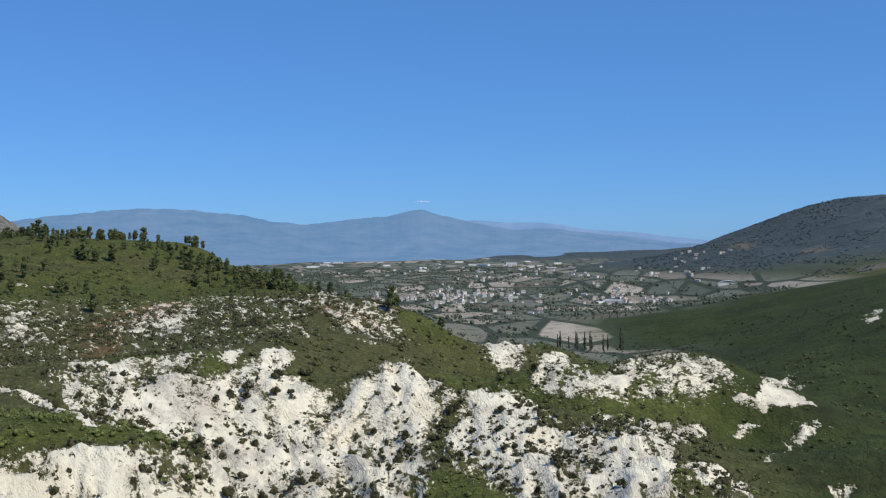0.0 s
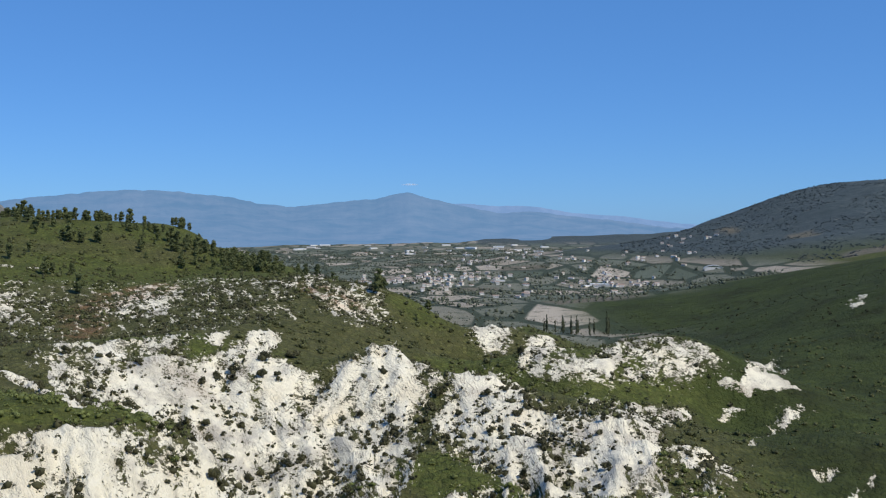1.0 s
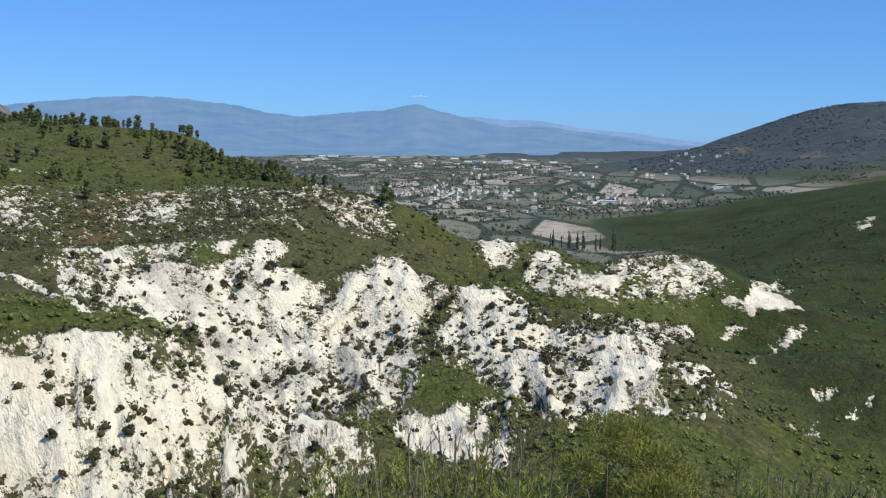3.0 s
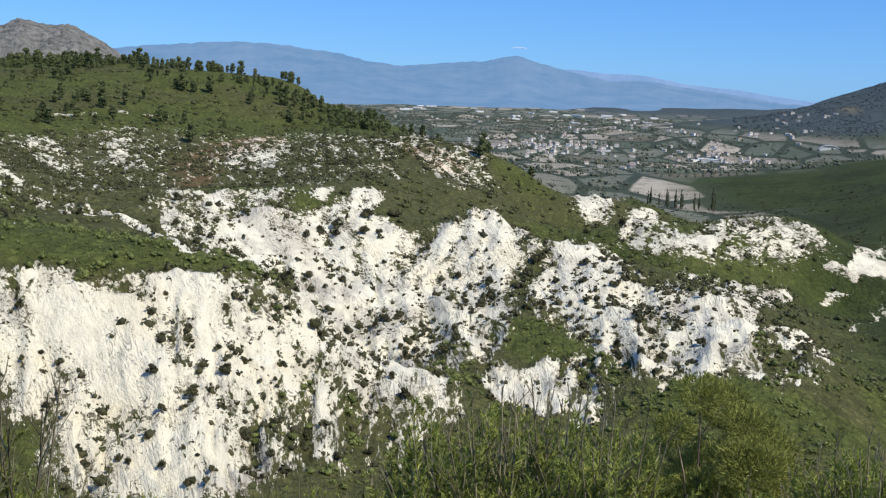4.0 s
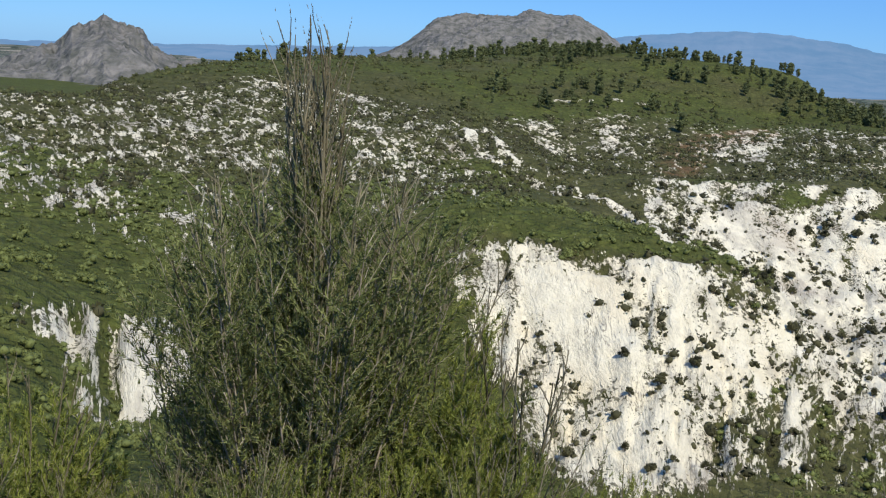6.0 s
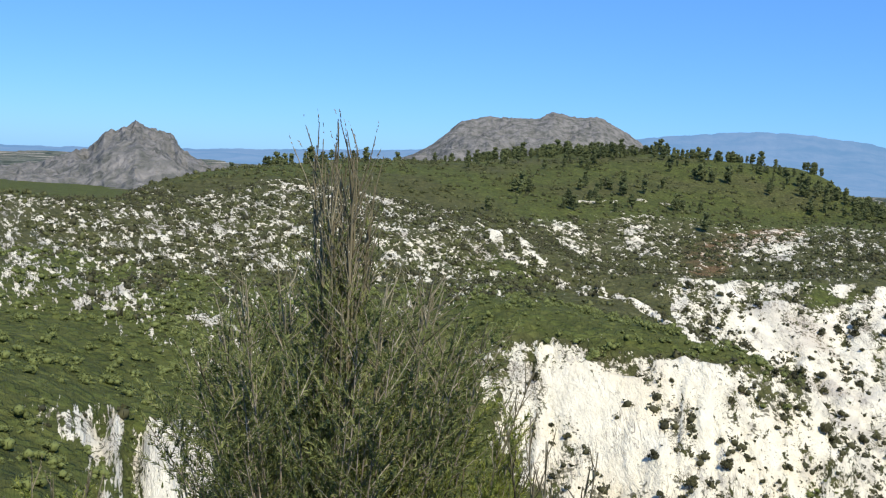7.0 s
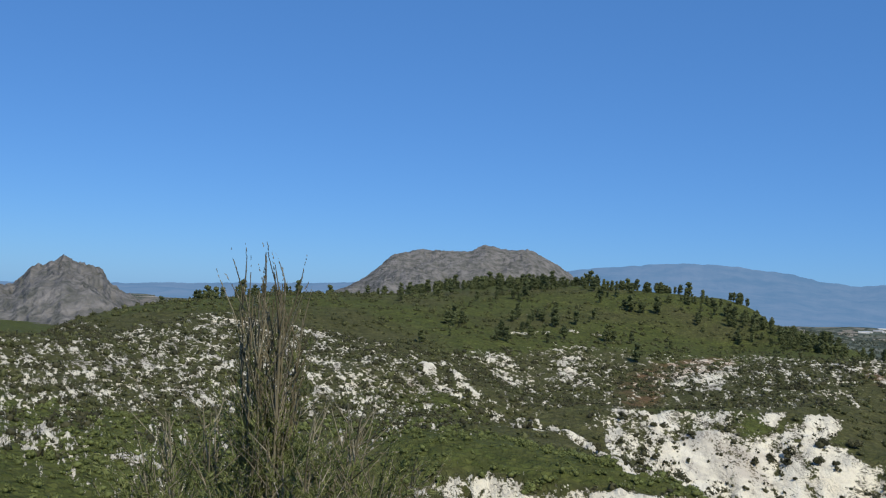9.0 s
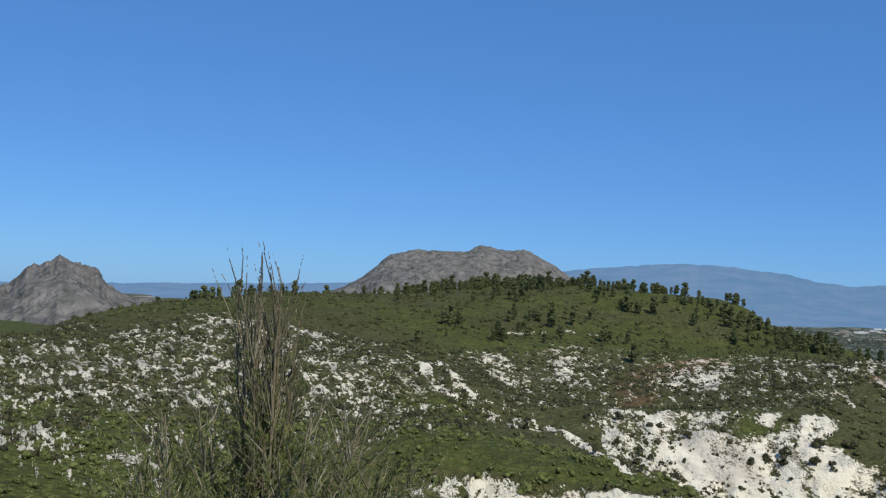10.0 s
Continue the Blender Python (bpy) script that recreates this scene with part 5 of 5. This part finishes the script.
def house(w, d, h, rise, label, group):
    ob = tagged(new("house"), label, "house", group)
    bm = bmesh.new()
    box_bm(bm, -w / 2, -d / 2, -1.5, w / 2, d / 2, h)
    part("wall", to_mesh("wall", bm, WALL), ob)
    bm = bmesh.new()
    gable_bm(bm, w, d, h + 0.1, rise, 0.5)
    part("roof", to_mesh("roof", bm, ROOF), ob)
    for k in range(3):
        bm = bmesh.new()
        x = -w / 3 + k * w / 3
        box_bm(bm, x - 0.6, -d / 2 - 0.06, h * 0.45, x + 0.6, -d / 2 + 0.02, h * 0.45 + 1.4)
        part("window", to_mesh("window", bm, GLASS), ob)
    return ob


def hall(w, d, h, label):
    ob = tagged(new("warehouse"), label, "warehouse", "sheds on the plain")
    bm = bmesh.new()
    box_bm(bm, -w / 2, -d / 2, -2, w / 2, d / 2, h)
    part("wall", to_mesh("wall", bm, WALL), ob)
    bm = bmesh.new()
    gable_bm(bm, w, d, h + 0.1, d * 0.08, 0.6)
    part("roof", to_mesh("roof", bm, SHEET), ob)
    return ob


def set_down(kinds, spots, rng, s0, s1):
    x, y = np.array([s[0] for s in spots]), np.array([s[1] for s in spots])
    for i, (a, b, z) in enumerate(zip(x, y, height(x, y))):
        s = rng.uniform(s0, s1)
        m = pose(a, b, z, 0, 0, rng.uniform(-40, 40)) @ Matrix.Diagonal((s, s, s, 1))
        if i < len(kinds):
            kinds[i].matrix_basis = m
        else:
            copy_thing(kinds[i % len(kinds)], Matrix.Identity(4)).matrix_basis = m


rng = random.Random(12)
spots = []
# villages of the plan: middle, reach across and along, houses
for cx, cy, wx, wy, n in ((22, 1593, 90, 156, 88), (254, 1530, 75, 108, 44), (-70, 1558, 40, 48, 10), (335, 1809, 120, 144, 16), (154, 1979, 220, 264, 34), (475, 1988, 70, 72, 12), (123, 1296, 120, 96, 10), (3, 2516, 350, 299, 26)):
    spots += [(rng.gauss(cx, wx * 0.55), rng.gauss(cy, wy * 0.55)) for k in range(n)]
set_down([house(10, 8, 5.5, 2.0, "white house with a clay tile roof among trees", "houses of the villages"), house(13, 9, 3.6, 1.8, "low white house with a clay tile roof", "houses of the villages"),
          house(8, 8, 7.0, 1.8, "two-storey white house with a clay tile roof", "houses of the villages")], spots, rng, 0.38, 0.66)
sheds = [(215.5, 1473.6), (235.5, 1483.2), (100.9, 1558.4), (-368.2, 3380), (-335.4, 3383.4), (-352.9, 2943.2), (-313.7, 2977.4)]
sheds += [(rng.uniform(-460, 420), rng.uniform(2400, 3480)) for k in range(22)]
set_down([hall(34, 14, 5, "long low white shed with a sheet metal roof"), hall(46, 18, 6, "large white warehouse with a sheet metal roof")], sheds, rng, 0.4, 0.7)

# arched white canopy on the slope
canopy = tagged(new("arched_hall"), "white arched roof hall on the far slope", "hall")
bm = bmesh.new()
outer, inner = [], []
for k in range(17):
    a = math.pi * k / 16
    outer.append([bm.verts.new((-17 * math.cos(a), y, 7 * math.sin(a))) for y in (-7, 7)])
    inner.append([bm.verts.new((-16.4 * math.cos(a), y, 6.5 * math.sin(a))) for y in (-7, 7)])
for k in range(16):
    bm.faces.new((outer[k][0], outer[k + 1][0], outer[k + 1][1], outer[k][1]))
    bm.faces.new((inner[k][1], inner[k + 1][1], inner[k + 1][0], inner[k][0]))
    for s in (0, 1):
        bm.faces.new((outer[k][s], inner[k][s], inner[k + 1][s], outer[k + 1][s]))
part("roof", to_mesh("roof", bm, SHEET), canopy)
bm = bmesh.new()
box_bm(bm, -15.5, -6.2, -3, 15.5, -5.5, 3.5)
part("wall", to_mesh("wall", bm, WALL), canopy)
canopy.matrix_basis = pose(416, 1566, float(height(np.array([415.7]), np.array([1565.7]))[0]), 0, 0, -12) @ Matrix.Diagonal((0.85, 0.85, 0.85, 1))


def cypress(seed, tall):
    rng = random.Random(seed)
    ob = tagged(new("cypress"), "tall dark slender cypress beyond the white crags", "tree", "cypress row")
    bm = bmesh.new()
    limb_bm(bm, Vector((0, 0, -0.5)), Vector((0, 0, tall * 0.5)), 0.2, 0.08, 6)
    part("trunk", to_mesh("trunk", bm, BARK), ob)
    bm = bmesh.new()
    for k in range(22):
        f = 0.08 + 0.9 * k / 22
        wide = 0.062 * tall * math.sin(math.pi * min(1, f * 0.75 + 0.2)) * rng.uniform(0.6, 1.0)
        lumpy_bm(bm, rng, [Vector((rng.uniform(-0.3, 0.3), rng.uniform(-0.3, 0.3), tall * f))], max(0.25, wide), 1, 1.6)
    part("crown", to_mesh("crown", bm, CYPRESS), ob)
    return ob


row = [(985, 0.8), (993, 0.9), (1012, 0.7), (1020, 0.9), (1026, 0.8), (1033, 0.9), (1047, 1.0), (1054, 0.7), (1068, 0.85), (1081, 0.7), (1097, 1.2), (1104, 0.8), (1111, 0.9)]
cyp_kinds = [cypress(3, 11), cypress(4, 12)]
cx = np.array([742 * (k - 784) / 1893 for k, s in row])
cy = np.full(len(row), 742.0) + np.array([(i * 7 % 5) * 6 for i in range(len(row))])
for i, (x, y, z) in enumerate(zip(cx, cy, height(cx, cy))):
    s = row[i][1] * 1.3
    m = pose(x, y, z, 0, 0, i * 50) @ Matrix.Diagonal((s, s, s, 1))
    if i < 2:
        cyp_kinds[i].matrix_basis = m
    else:
        copy_thing(cyp_kinds[i % 2], Matrix.Identity(4)).matrix_basis = m

# olive groves and hedgerows of the plain
blob = [ragged_mesh("tree", s, heap(s, 1, 0.2, 0.95, 0.4, 0.5), 6, 0.9, PINE) for s in range(4)]
xs, ys, arr = scatter(52000, 21, 623, 3234, -26.6, 11)
clump = fbm(xs / 90, ys / 35, 4, 91)
zs = height(xs, ys)
keep = ((clump > 0.53) | (arr.random(len(xs)) < 0.12)) & (zs < -54) & ((xs < 80) | (np.hypot(xs, ys) > 1080))
xs, ys, zs = xs[keep], ys[keep], zs[keep]
sizes = 0.8 + 2.7 * arr.random(len(xs)) ** 2.8
tagged(new("plain_trees", stuff_mesh("plain_trees", blob, list(zip(xs, ys, zs - 0.3, sizes, arr.uniform(0, 6.28, len(xs)), arr.uniform(0.8, 1.5, len(xs)))), HAZED_GROVE)),
       "dark olive groves and hedgerow trees on the plain", "trees", kind="stuff")
# orchard rows on bare soil
rows = []
for gx, gy, du, dv, nu, nv in ((303, 1172, 9, 19, 10, 10), (120, 1028, 8, 12, 11, 5)):
    rows += [(gx + u * du + v * 2, gy + v * dv + u * 0.6) for u in range(nu) for v in range(nv)]
gx, gy = np.array([p[0] for p in rows], float), np.array([p[1] for p in rows], float)
tagged(new("orchard_trees", stuff_mesh("orchard_trees", blob, list(zip(gx, gy, height(gx, gy) - 0.2, np.full(len(gx), 1.7), gx, np.ones(len(gx)))), HAZED_GROVE)), "rows of small orchard trees on pale soil", "trees", kind="stuff")

# woods on the far hill
xs, ys, arr = scatter(14000, 23, 1497, 2695, -28.3, -10.1)
zs = height(xs, ys)
keep = (zs > -46) & (fbm(xs / 120, ys / 120, 4, 95) > 0.42)
xs, ys, zs = xs[keep], ys[keep], zs[keep]
sizes = 0.9 + 1.8 * arr.random(len(xs)) ** 2
tagged(new("hill_woods", stuff_mesh("hill_woods", blob, list(zip(xs, ys, zs - 0.5, sizes, arr.uniform(0, 6.28, len(xs)), arr.uniform(0.7, 1.2, len(xs)))), HAZED_FOREST)),
       "dark green woods on the far hill, tinted blue for haze", "trees", kind="stuff")
